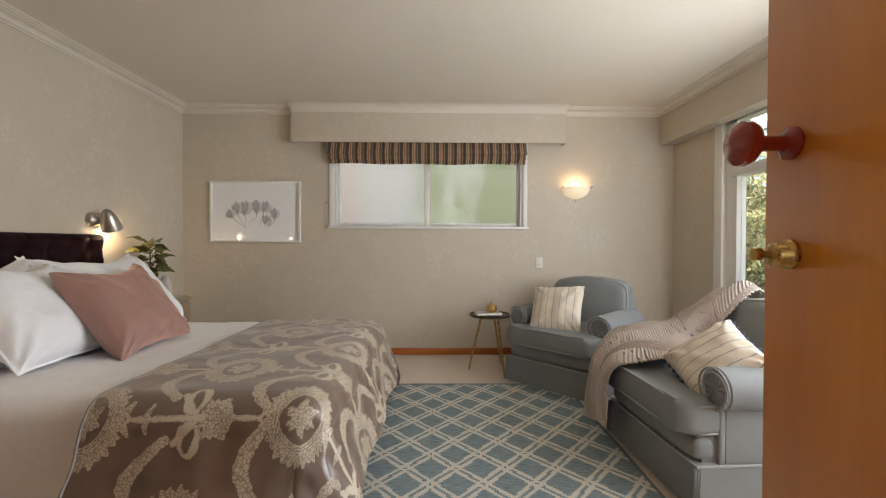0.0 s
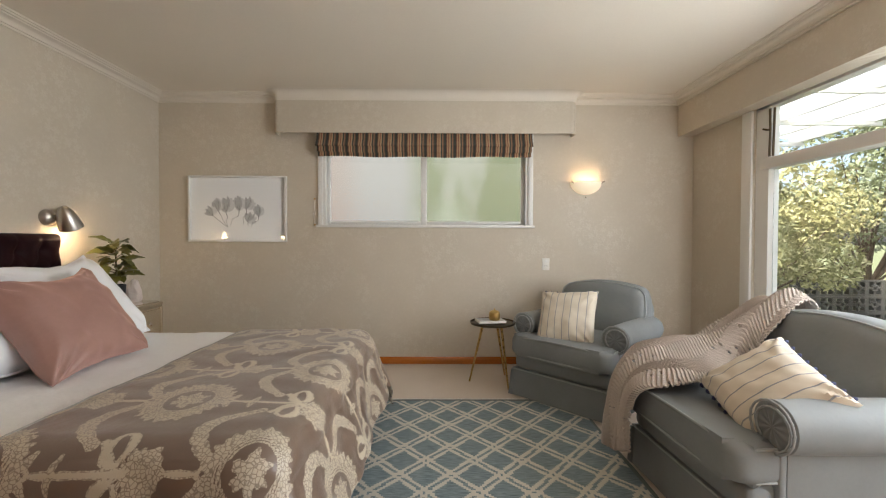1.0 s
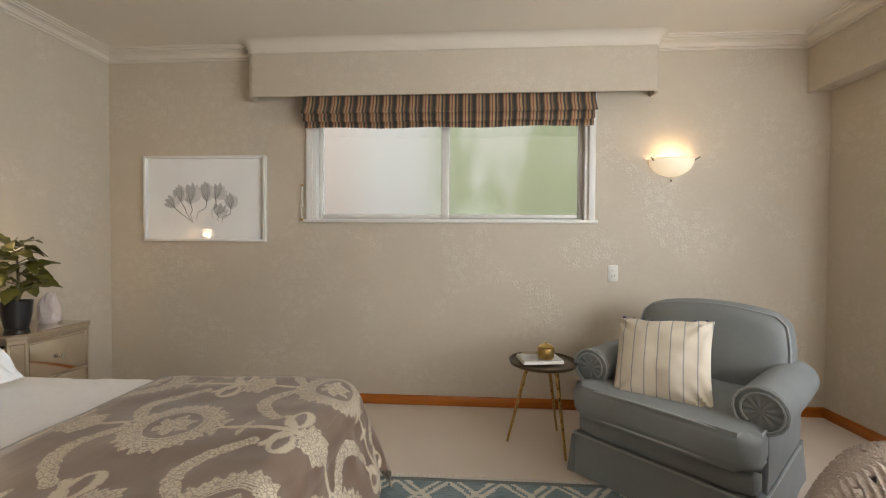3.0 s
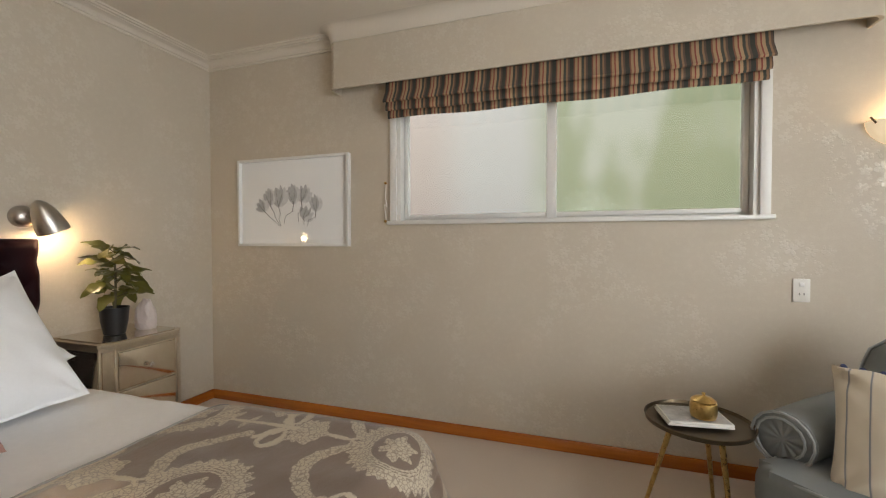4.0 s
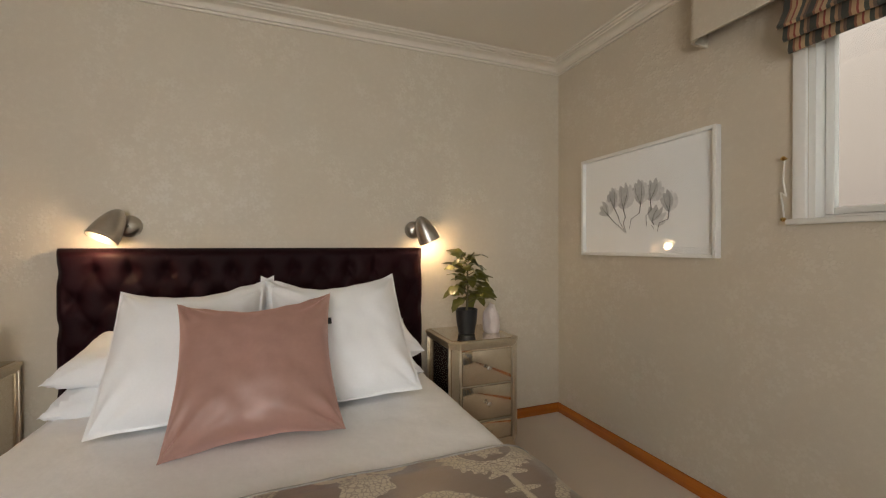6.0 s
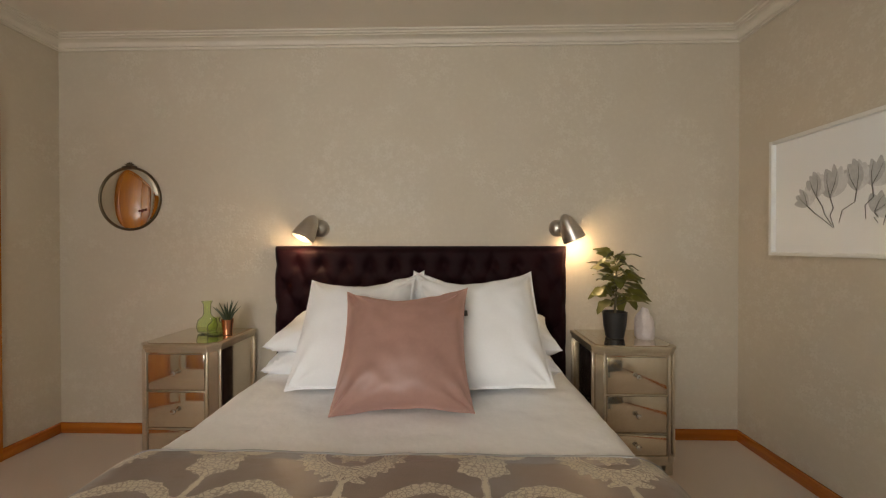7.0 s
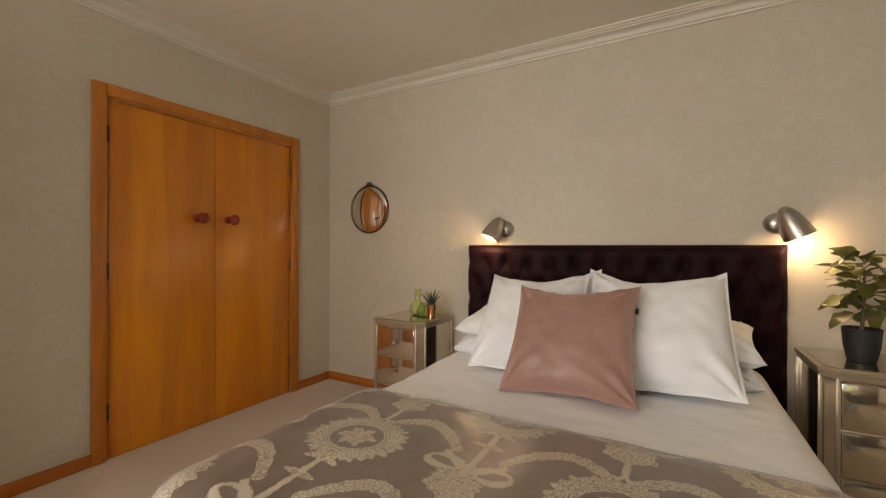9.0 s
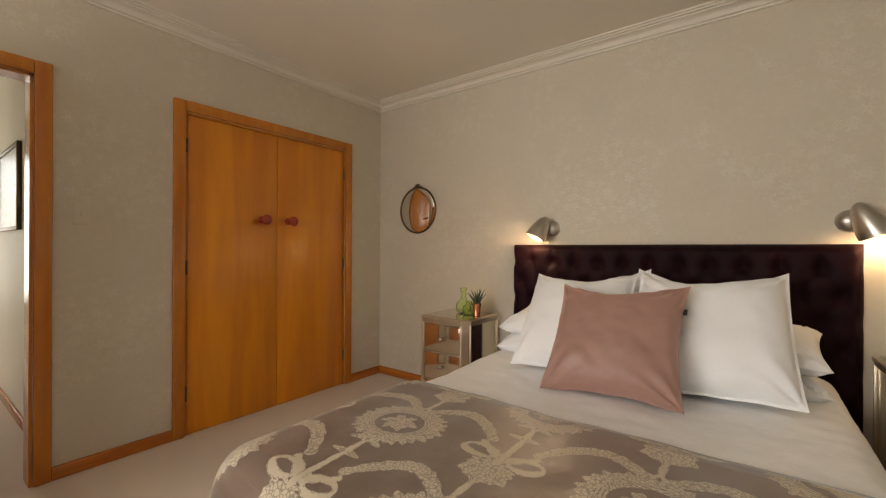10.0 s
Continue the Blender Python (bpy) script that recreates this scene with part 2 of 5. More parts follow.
COVERLET = mat("matelasse", (0.90, 0.90, 0.91), 0.8, coarse=(3, 0.03), fine=(60, 0.04), relief=0.35, relief_size=34, depth=0.004)
LINEN = mat("white_linen", (0.88, 0.89, 0.91), 0.75, coarse=(4, 0.02), fine=(120, 0.03), relief=0.25, relief_size=9, depth=0.006)
PINK = mat("pink_velvet", (0.36, 0.205, 0.172), 0.42, coarse=(7, 0.06), fine=(60, 0.08), relief=0.25, relief_size=12, depth=0.006, sheen=1.0)
AUBERGINE = mat("aubergine_velvet", (0.014, 0.0025, 0.0045), 0.6, coarse=(7, 0.4), fine=(80, 0.1), relief=0.3, relief_size=30, depth=0.004, sheen=0.02, spec=0.12)
VELVET = mat("grey_blue_velvet", (0.225, 0.24, 0.245), 0.6, coarse=(5, 0.14), fine=(70, 0.06), relief=0.3, relief_size=18, depth=0.004, sheen=0.15, spec=0.25)
PIPING = mat("piping_cord", (0.33, 0.35, 0.355), 0.6, sheen=0.5)
KNIT = mat("knitted_wool", (0.56, 0.49, 0.44), 0.95, coarse=(9, 0.08), fine=(160, 0.15), relief=0.9, relief_size=170, depth=0.006, sheen=0.4)
BLIND = stripes("blind_cloth", 0, 0.089, [(0.0, (0.016, 0.022, 0.018)), (0.22, (0.20, 0.07, 0.035)), (0.30, (0.42, 0.27, 0.14)), (0.44, (0.24, 0.035, 0.022)), (0.51, (0.46, 0.31, 0.17)), (0.66, (0.035, 0.045, 0.034)), (0.80, (0.30, 0.17, 0.09)), (0.9, (0.10, 0.06, 0.04))])
TICKING = stripes("cushion_ticking", 0, 0.052, [(0.0, (0.68, 0.61, 0.50)), (0.88, (0.26, 0.27, 0.29)), (0.96, (0.62, 0.56, 0.46))])
TUFT = mat("navy_yarn", (0.05, 0.06, 0.13), 0.9)
NICKEL = mat("brushed_nickel", (0.52, 0.49, 0.45), 0.32, 1.0, stretch=(1, 1, 30), fine=(60, 0.1), relief=0.05)
CHROME = mat("chrome", (0.7, 0.68, 0.65), 0.15, 1.0, relief=0)
BRASS = mat("brass", (0.56, 0.37, 0.13), 0.28, 1.0, coarse=(8, 0.12), fine=(70, 0.1), relief=0.06)
GOLD = mat("gold_leaf", (0.60, 0.41, 0.15), 0.3, 1.0, coarse=(20, 0.25), fine=(120, 0.2), relief=0.35, relief_size=70)
COPPER = mat("copper", (0.68, 0.30, 0.16), 0.22, 1.0, coarse=(20, 0.15), relief=0.2, relief_size=60)
CHAMPAGNE = mat("champagne_trim", (0.55, 0.47, 0.36), 0.35, 0.85, coarse=(12, 0.15), fine=(120, 0.15), relief=0.3, relief_size=90)
ANTIQUE = mat("antique_mirror", (0.70, 0.63, 0.52), 0.09, 0.95, coarse=(7, 0.12), fine=(50, 0.10), relief=0)
MIRROR = mat("mirror_silver", (0.85, 0.84, 0.80), 0.02, 1.0, coarse=(2, 0.0), fine=(40, 0.0), relief=0)
MIRROR.node_tree.nodes["Principled BSDF"].inputs["Roughness"].default_value = 0.01
BRONZE = mat("dark_bronze", (0.12, 0.09, 0.055), 0.4, 0.9, coarse=(20, 0.2))
RED_KNOB = mat("red_bakelite", (0.30, 0.022, 0.009), 0.12, coat=0.6, relief=0)
BLACK = mat("black_ceramic", (0.018, 0.018, 0.02), 0.4)
SOIL = mat("soil", (0.06, 0.045, 0.03), 0.95, relief=1.0, relief_size=90, depth=0.01)
LEAF = mat("leaf_green", (0.155, 0.15, 0.026), 0.32, coarse=(9, 0.35), fine=(60, 0.2), rand=0.5, relief=0.2, relief_size=40)
STEM = mat("stem", (0.10, 0.085, 0.04), 0.7)
SUCCULENT = mat("succulent", (0.035, 0.06, 0.028), 0.5)
QUARTZ = mat("rose_quartz", (0.82, 0.72, 0.69), 0.35, coarse=(15, 0.06), through_light=0.25, relief=0.5, relief_size=25, depth=0.01)
GREEN_GLASS = glass("green_glass", 0.02, (0.86, 0.96, 0.66), ior=1.2)
PANE = glass("clear_glass", 0.0)
FROST = glass("obscure_glass", 0.04, (0.98, 0.99, 0.98), 0.10)
PAPER_WHITE = mat("drawing_paper", (0.78, 0.77, 0.75), 0.6, relief=0.05)
PENCIL = mat("pencil_wash", (0.42, 0.41, 0.40), 0.8, coarse=(40, 0.3), fine=(200, 0.3))
PENCIL_DARK = mat("pencil_line", (0.10, 0.095, 0.09), 0.8, coarse=(40, 0.3))
SWITCH = mat("cream_plastic", (0.60, 0.54, 0.445), 0.55, relief=0.02)
PENCIL_PALE = mat("pale_pencil_wash", (0.58, 0.57, 0.56), 0.8, coarse=(40, 0.3), fine=(200, 0.3))
PLASTIC = mat("white_plastic", (0.75, 0.73, 0.68), 0.35, relief=0)
BULB = glow("lit_bulb", (1.0, 0.80, 0.55), 1.3)
SHADE_GLASS = glow("lit_glass_bowl", (1.0, 0.76, 0.46), 0.20, (0.85, 0.78, 0.66))
SHADE_IN = mat("shade_inside", (0.85, 0.83, 0.78), 0.4, relief=0)
DARK = mat("shadow_gap", (0.02, 0.016, 0.013), 0.8)
PRINT = mat("magazine_cover", (0.42, 0.42, 0.42), 0.3, coarse=(26, 0.7), fine=(90, 0.2), relief=0)
PAGES = mat("paper_pages", (0.75, 0.73, 0.68), 0.7, stretch=(1, 1, 60))


# ---- builders ----
def part(name, bm, material, parent=None, label="", smooth=True):
    me = bpy.data.meshes.new(name)
    bm.normal_update()
    bm.to_mesh(me)
    bm.free()
    me.materials.append(material)
    if smooth:
        me.polygons.foreach_set("use_smooth", [True] * len(me.polygons))
        me.set_sharp_from_angle(angle=radians(42))
    ob = new(name, me)
    ob.parent = parent
    return tagged(ob, label)


def thing(name, m, label, category, group=""):
    ob = new(name)
    ob.matrix_basis = m
    ob.empty_display_size = 0.1
    return tagged(ob, label, category, group)


def box(bm, x0, x1, y0, y1, z0, z1, bevel=0.0, seg=2):
    vs = [bm.verts.new((x, y, z)) for x in (x0, x1) for y in (y0, y1) for z in (z0, z1)]
    fs = [bm.faces.new([vs[i] for i in q]) for q in ((0, 1, 3, 2), (4, 6, 7, 5), (0, 4, 5, 1), (2, 3, 7, 6), (0, 2, 6, 4), (1, 5, 7, 3))]
    if bevel:
        es = list({e for f in fs for e in f.edges})
        bmesh.ops.bevel(bm, geom=es, offset=bevel, segments=seg, profile=0.5, affect="EDGES")
    return bm


def boxed(*args, **kw):
    return box(bmesh.new(), *args, **kw)


def lathe(bm, profile, seg=24, m=None):
    rings = []
    for r, z in profile:
        rings.append([bm.verts.new((r * math.cos(2 * math.pi * i / seg), r * math.sin(2 * math.pi * i / seg), z)) for i in range(seg)])
    for a, b in zip(rings, rings[1:]):
        for i in range(seg):
            j = (i + 1) % seg
            bm.faces.new((a[i], a[j], b[j], b[i]))
    for ring in (rings[0], rings[-1]):
        bm.faces.new(ring if ring is rings[-1] else ring[::-1])
    if m is not None:
        bmesh.ops.transform(bm, matrix=m, verts=[v for ring in rings for v in ring])
    return bm


def tube(bm, pts, r, seg=8, taper=None):
    pts = [Vector(p) for p in pts]
    rings = []
    for i, p in enumerate(pts):
        d = (pts[min(i + 1, len(pts) - 1)] - pts[max(i - 1, 0)]).normalized()
        a = d.orthogonal().normalized() if i == 0 else (rings_a - d * rings_a.dot(d)).normalized()
        rings_a = a
        b = d.cross(a)
        k = r if taper is None else r + (taper - r) * i / (len(pts) - 1)
        rings.append([bm.verts.new(p + k * (math.cos(2 * math.pi * j / seg) * a + math.sin(2 * math.pi * j / seg) * b)) for j in range(seg)])
    for a, b in zip(rings, rings[1:]):
        for i in range(seg):
            bm.faces.new((a[i], a[(i + 1) % seg], b[(i + 1) % seg], b[i]))
    bm.faces.new(rings[0][::-1])
    bm.faces.new(rings[-1])
    return bm


def prism(bm, outline, z0, z1, bevel=0.0, seg=3):
    lo = [bm.verts.new((x, y, z0)) for x, y in outline]
    hi = [bm.verts.new((x, y, z1)) for x, y in outline]
    fs = [bm.faces.new(lo[::-1]), bm.faces.new(hi)]
    es = list(fs[0].edges) + list(fs[1].edges)
    n = len(lo)
    for i in range(n):
        bm.faces.new((lo[i], lo[(i + 1) % n], hi[(i + 1) % n], hi[i]))
    if bevel:
        bmesh.ops.bevel(bm, geom=es, offset=bevel, segments=seg, profile=0.5, affect="EDGES")
    return bm


def rbox(bm, x0, x1, y0, y1, z0, z1, r, n=10, shape=None):
    """A soft box: edges rounded by r, its points then moved by shape(p)."""
    size = Vector((x1 - x0, y1 - y0, z1 - z0)) / 2
    mid = Vector((x0 + x1, y0 + y1, z0 + z1)) / 2
    made = bmesh.ops.create_cube(bm, size=2.0)["verts"]
    es = list({e for v in made for e in v.link_edges})
    bmesh.ops.subdivide_edges(bm, edges=es, cuts=n, use_grid_fill=True)
    inner = size - Vector((r, r, r))
    for v in bm.verts:
        if v.tag:
            continue
        p = Vector((v.co.x * size.x, v.co.y * size.y, v.co.z * size.z))
        q = Vector([max(-inner[i], min(inner[i], p[i])) for i in range(3)])
        d = p - q
        if d.length > 1e-9:
            k = max(abs(d[i]) for i in range(3))
            p = q + d.normalized() * k
        p += mid
        v.co = shape(p) if shape else p
        v.tag = True
    return bm


def grid(bm, nu, nv, fn, closed=False):
    vs = [[bm.verts.new(fn(i / (nu - 1), j / (nv - 1))) for j in range(nv)] for i in range(nu)]
    for i in range(nu - 1):
        for j in range(nv - 1):
            bm.faces.new((vs[i][j], vs[i + 1][j], vs[i + 1][j + 1], vs[i][j + 1]))
    return vs


def wall_y(name, y0, y1, x0, x1, z1, openings, material, label):
    """A wall that runs along x, with openings (xa, xb, za, zb)."""
    bm = bmesh.new()
    x = x0
    for xa, xb, za, zb in sorted(openings):
        box(bm, x, xa, y0, y1, 0, z1)
        if za > 0:
            box(bm, xa, xb, y0, y1, 0, za)
        box(bm, xa, xb, y0, y1, zb, z1)
        x = xb
    box(bm, x, x1, y0, y1, 0, z1)
    return tagged(part(name, bm, material, smooth=False), label, "wall", kind="structure")


def wall_x(name, x0, x1, y0, y1, z1, openings, material, label):
    bm = bmesh.new()
    y = y0
    for ya, yb, za, zb in sorted(openings):
        box(bm, x0, x1, y, ya, 0, z1)
        if za > 0:
            box(bm, x0, x1, ya, yb, 0, za)
        box(bm, x0, x1, ya, yb, zb, z1)
        y = yb
    box(bm, x0, x1, y, y1, 0, z1)
    return tagged(part(name, bm, material, smooth=False), label, "wall", kind="structure")


def sweep(bm, path, profile):
    """A moulding (d inward, z) along a closed path with square corners, inside on its left."""
    n = len(path)
    rings = []
    for i in range(n):
        p, a, b = Vector(path[i]), Vector(path[i - 1]), Vector(path[(i + 1) % n])
        d1, d2 = (p - a).normalized(), (b - p).normalized()
        n1, n2 = Vector((-d1.y, d1.x)), Vector((-d2.y, d2.x))
        rings.append([bm.verts.new((p.x + d * (n1.x + n2.x), p.y + d * (n1.y + n2.y), z)) for d, z in profile])
    for i in range(n):
        a, b = rings[i], rings[(i + 1) % n]
        for j in range(len(profile) - 1):
            bm.faces.new((a[j], b[j], b[j + 1], a[j + 1]))
    return bm


# ---- the room ----
W, E, S, N, TOP = 0.0, 4.98, 2.25, 6.5, 2.497
VAL_X0, VAL_X1, VAL_Y, VAL_Z0 = 1.11, 3.84, 6.37, 2.125
BOX_X = 4.83

tagged(part("floor", boxed(-0.12, 5.1, -1.2, 6.62, -0.1, 0.0), CARPET, smooth=False), "pale pinkish-beige cut-pile carpet on the bedroom floor", "floor", kind="structure")
tagged(part("ceiling", boxed(-0.12, 5.1, -1.2, 6.62, TOP, TOP + 0.1), CEILING, smooth=False), "plain cream painted ceiling", "ceiling", kind="structure")
wall_x("wall_west", -0.12, 0.0, S - 0.12, N + 0.12, TOP, [], PAPER, "wall in beige floral embossed wallpaper behind the bed")
NW = (1.52, 3.43, 1.30, 2.16)
wall_y("wall_north", N, N + 0.12, 0.0, E, TOP, [NW], PAPER, "wall in beige floral embossed wallpaper with a wide window")
# southern end runs on unseen, made long enough to hold the fill lamp
EW = (2.5, 5.76, 0.55, 2.2)
wall_x("wall_east", E, E + 0.12, S - 0.12, N + 0.12, TOP, [EW], PAPER, "wall in beige floral embossed wallpaper with a picture window")
WD = (0.42, 1.66, 0.0, 1.99)
DR = (2.32, 3.08, 0.0, 1.99)
wall_y("wall_south", S - 0.12, S, 0.0, E, TOP, [WD, DR], PAPER, "wall in beige floral embossed wallpaper with wardrobe and door")

# closing the wardrobe and the hall
part("wardrobe_back", boxed(0.3, 1.8, S - 0.75, S - 0.7, 0, TOP), DARK, smooth=False)
tagged(bpy.data.objects["wardrobe_back"], "dark inner back of the built-in wardrobe", "wall", kind="structure")
HX0, HX1, HY = 2.22, 3.5, -1.1
PLAIN = mat("hall_paint", (0.70, 0.66, 0.58), 0.6, coarse=(2, 0.05), relief=0.05)
wall_x("wall_hall_west", HX0 - 0.1, HX0, HY, S - 0.12, TOP, [], PLAIN, "plain cream hall wall beyond the doorway")
wall_x("wall_hall_east", HX1, HX1 + 0.1, HY, S - 0.12, TOP, [], PLAIN, "plain cream hall wall")
# unseen end wall; its opening is invented to let daylight in
wall_y("wall_hall_south", HY - 0.1, HY, HX0 - 0.1, HX1 + 0.1, TOP, [(2.5, 3.3, 0.6, 2.1)], PLAIN, "plain cream hall end wall, unseen, with an opening added for daylight")

bm = bmesh.new()
prof = [(0.0, 2.425), (0.012, 2.425), (0.014, 2.436), (0.024, 2.438)]
prof += [(0.024 + 0.042 * (1 - math.cos(a)), 2.438 + 0.034 * math.sin(a)) for a in [i * math.pi / 14 for i in range(1, 8)]]
prof += [(0.068, 2.478), (0.082, 2.480), (0.086, 2.487), (0.098, 2.489), (0.102, TOP + 0.001)]
VR = 0.05
sweep(bm, [(W, S), (BOX_X, S), (BOX_X, N), (W, N)], prof)
tagged(part("cornice", bm, CORNICE), "cream moulded plaster cornice round the ceiling", "cornice", kind="structure")

# boxed pelmets over the two windows
bm = bmesh.new()
out = [(VAL_X0, N), (VAL_X0, VAL_Y + VR)]
out += [(VAL_X0 + VR - VR * math.cos(a), VAL_Y + VR - VR * math.sin(a)) for a in [i * math.pi / 12 for i in range(1, 6)]]
out += [(VAL_X0 + VR, VAL_Y), (VAL_X1 - VR, VAL_Y)]
out += [(VAL_X1 - VR + VR * math.sin(a), VAL_Y + VR - VR * math.cos(a)) for a in [i * math.pi / 12 for i in range(1, 6)]]
out += [(VAL_X1, VAL_Y + VR), (VAL_X1, N)]
inn = [(x + (0.012 if x < 2.4 else -0.012), min(y + 0.012, N)) for x, y in out]
vo = [[bm.verts.new((x, y, z)) for x, y in o] for z in (VAL_Z0, TOP) for o in (out, inn)]
for a, b in ((vo[0], vo[2]), (vo[3], vo[1]), (vo[1], vo[0])):
    for i in range(len(out) - 1):
        bm.faces.new((a[i], a[i + 1], b[i + 1], b[i]))
# a plain cove between the pelmet and the ceiling
cove_z = [(0.0, 2.412), (0.006, 2.412)] + [(0.006 + 0.066 * (1 - math.cos(a)), 2.416 + 0.079 * math.sin(a)) for a in [i * math.pi / 16 for i in range(9)]]
cove = bmesh.new()
rows = []
for i, (x, y) in enumerate(out):
    a, b = Vector(out[max(i - 1, 0)]), Vector(out[min(i + 1, len(out) - 1)])
    d = (b - a).normalized()
    rows.append([cove.verts.new((x + d.y * k, min(y - d.x * k, N), z)) for k, z in cove_z])
for a, b in zip(rows, rows[1:]):
    for k in range(len(cove_z) - 1):
        cove.faces.new((a[k], a[k + 1], b[k + 1], b[k]))
bmesh.ops.recalc_face_normals(cove, faces=cove.faces)
tagged(part("cornice_pelmet", cove, CORNICE), "smooth cream cove between pelmet and ceiling", "cornice", kind="structure")
tagged(part("pelmet_north", bm, PAPER), "wallpapered pelmet with rounded ends over the window", "pelmet", kind="structure")
bm = bmesh.new()
box(bm, BOX_X, BOX_X + 0.015, S, N, 2.135, TOP)
box(bm, BOX_X + 0.015, E, S, N, 2.145, 2.155)
tagged(part("pelmet_east", bm, PAPER, smooth=False), "wallpapered box pelmet along the picture window", "pelmet", kind="structure")

# skirting boards
SK, ST = 0.068, 0.016
for nm, a, m in (("baseboard_west", (0, ST, S, N, 0, SK), RIMU_Y), ("baseboard_north", (ST, E - ST, N - ST, N, 0, SK), RIMU_X), ("baseboard_east", (E - ST, E, S, N, 0, SK), RIMU_Y),
                 ("baseboard_south_1", (ST, 0.354, S, S + ST, 0, SK), RIMU_X), ("baseboard_south_2", (1.722, 2.254, S, S + ST, 0, SK), RIMU_X), ("baseboard_south_3", (3.15, E - ST, S, S + ST, 0, SK), RIMU_X),
                 ("baseboard_hall", (HX0, HX0 + ST, HY, S - 0.12, 0, SK), RIMU_Y)):
    tagged(part(nm, boxed(*a, bevel=0.005), m), "varnished reddish-brown timber skirting board", "skirting", kind="structure")


def architrave(nm, xa, xb, zb, w=0.066):
    bm = bmesh.new()
    y0, y1 = S, S + 0.02
    box(bm, xa - w, xa, y0, y1, 0, zb + w, bevel=0.006)
    box(bm, xb, xb + w, y0, y1, 0, zb + w, bevel=0.006)
    box(bm, xa, xb, y0, y1, zb, zb + w, bevel=0.006)
    # lining of the opening
    box(bm, xa - 0.001, xa + 0.014, S - 0.12, S - 0.002, 0, zb)
    box(bm, xb - 0.014, xb + 0.001, S - 0.12, S - 0.002, 0, zb)
    box(bm, xa, xb, S - 0.12, S - 0.002, zb - 0.014, zb + 0.001)
    return tagged(part(nm, bm, RIMU_Z), "varnished orange timber architrave round an opening", "trim", kind="structure")


architrave("trim_wardrobe", WD[0], WD[1], WD[3])
architrave("trim_door", DR[0], DR[1], DR[3])


def knob(parent, x, y, z, turn):
    """A red turned knob with a metal rose, its stem along local -y."""
    k = part("knob", lathe(bmesh.new(), [(0.013, 0.0), (0.012, 0.030), (0.013, 0.048), (0.020, 0.056), (0.031, 0.062), (0.036, 0.071), (0.035, 0.081), (0.026, 0.089), (0.002, 0.092)], 20), RED_KNOB, parent, "glossy red knob")
    k.matrix_basis = pose(x, y, z) @ turn
    r = part("rose", lathe(bmesh.new(), [(0.026, 0.0), (0.026, 0.005), (0.018, 0.010), (0.0135, 0.013)], 20), RED_KNOB, k)
    return k


TO_ROOM = pose(0, 0, 0, -90, 0, 0)
wd = thing("wardrobe", pose(0, 0, 0), "built-in double wardrobe with honey varnished flush timber doors", "wardrobe")
for x0, x1, kx in ((WD[0] + 0.017, 1.0395, 0.955), (1.0425, WD[1] - 0.017, 1.165)):
    leaf = part("door", boxed(x0, x1, S - 0.037, S - 0.005, 0.002, 1.973, bevel=0.003), DOOR_WOOD, wd)
    knob(leaf, kx, S - 0.005, 1.355, TO_ROOM)
    hx = x0 - 0.004 if kx < 1 else x1 + 0.004
    for z in (0.26, 1.035, 1.785):
        part("hinge", tube(bmesh.new(), [(hx, S, z - 0.045), (hx, S, z + 0.045)], 0.006), BRONZE, leaf, "dark metal butt hinge")

# the entry door stands open into the room
door = thing("door_1", pose(3.085, S + 0.022, 0, 0, 0, 86.2), "open flush door in glossy honey-varnished timber", "door")
part("leaf", boxed(0.0, 0.755, -0.036, 0.0, 0.012, 1.975, bevel=0.002), DOOR_WOOD, door)
kn = knob(door, 0.70, 0.0, 1.29, pose(0, 0, 0, -90, 0, 0))
bm = bmesh.new()
lathe(bm, [(0.024, 0), (0.024, 0.006), (0.021, 0.009), (0.019, 0.026), (0.015, 0.031), (0.007, 0.033), (0.006, 0.041), (0.010, 0.046), (0.010, 0.056), (0.002, 0.058)], 24, pose(0.70, 0.0, 1.115, -90))
part("latch", bm, BRASS, door, "brass night latch")
for z in (0.25, 1.0, 1.75):
    part("hinge", tube(bmesh.new(), [(-0.004, 0.004, z - 0.045), (-0.004, 0.004, z + 0.045)], 0.006), BRONZE, door, "dark metal butt hinge")


# ---- windows ----
def pane(nm, args, m, parent, label=""):
    ob = part(nm, boxed(*args), m, parent, label, smooth=False)
    ob.visible_shadow = False
    return ob


w1 = thing("window_1", pose(0, 0, 0), "white painted timber window with two obscure glass panes", "window")
w1["kind"] = "structure"
bm = bmesh.new()
xa, xb, za, zb = NW
box(bm, xa - 0.045, xa, N - 0.018, N, za - 0.012, 2.2, bevel=0.004)
box(bm, xb, xb + 0.045, N - 0.018, N, za - 0.012, 2.2, bevel=0.004)
part("casing", bm, WHITE, w1)
part("sill", boxed(xa - 0.06, xb + 0.06, N - 0.035, N + 0.06, za - 0.022, za, bevel=0.005), WHITE, w1)
bm = bmesh.new()
box(bm, xa, xa + 0.022, N, N + 0.12, za, zb)
box(bm, xb - 0.022, xb, N, N + 0.12, za, zb)
box(bm, xa + 0.022, xb - 0.022, N + 0.06, N + 0.12, za, za + 0.012)
box(bm, xa + 0.022, xb - 0.022, N, N + 0.12, zb - 0.02, zb)
part("frame", bm, WHITE, w1)
mid = 2.455
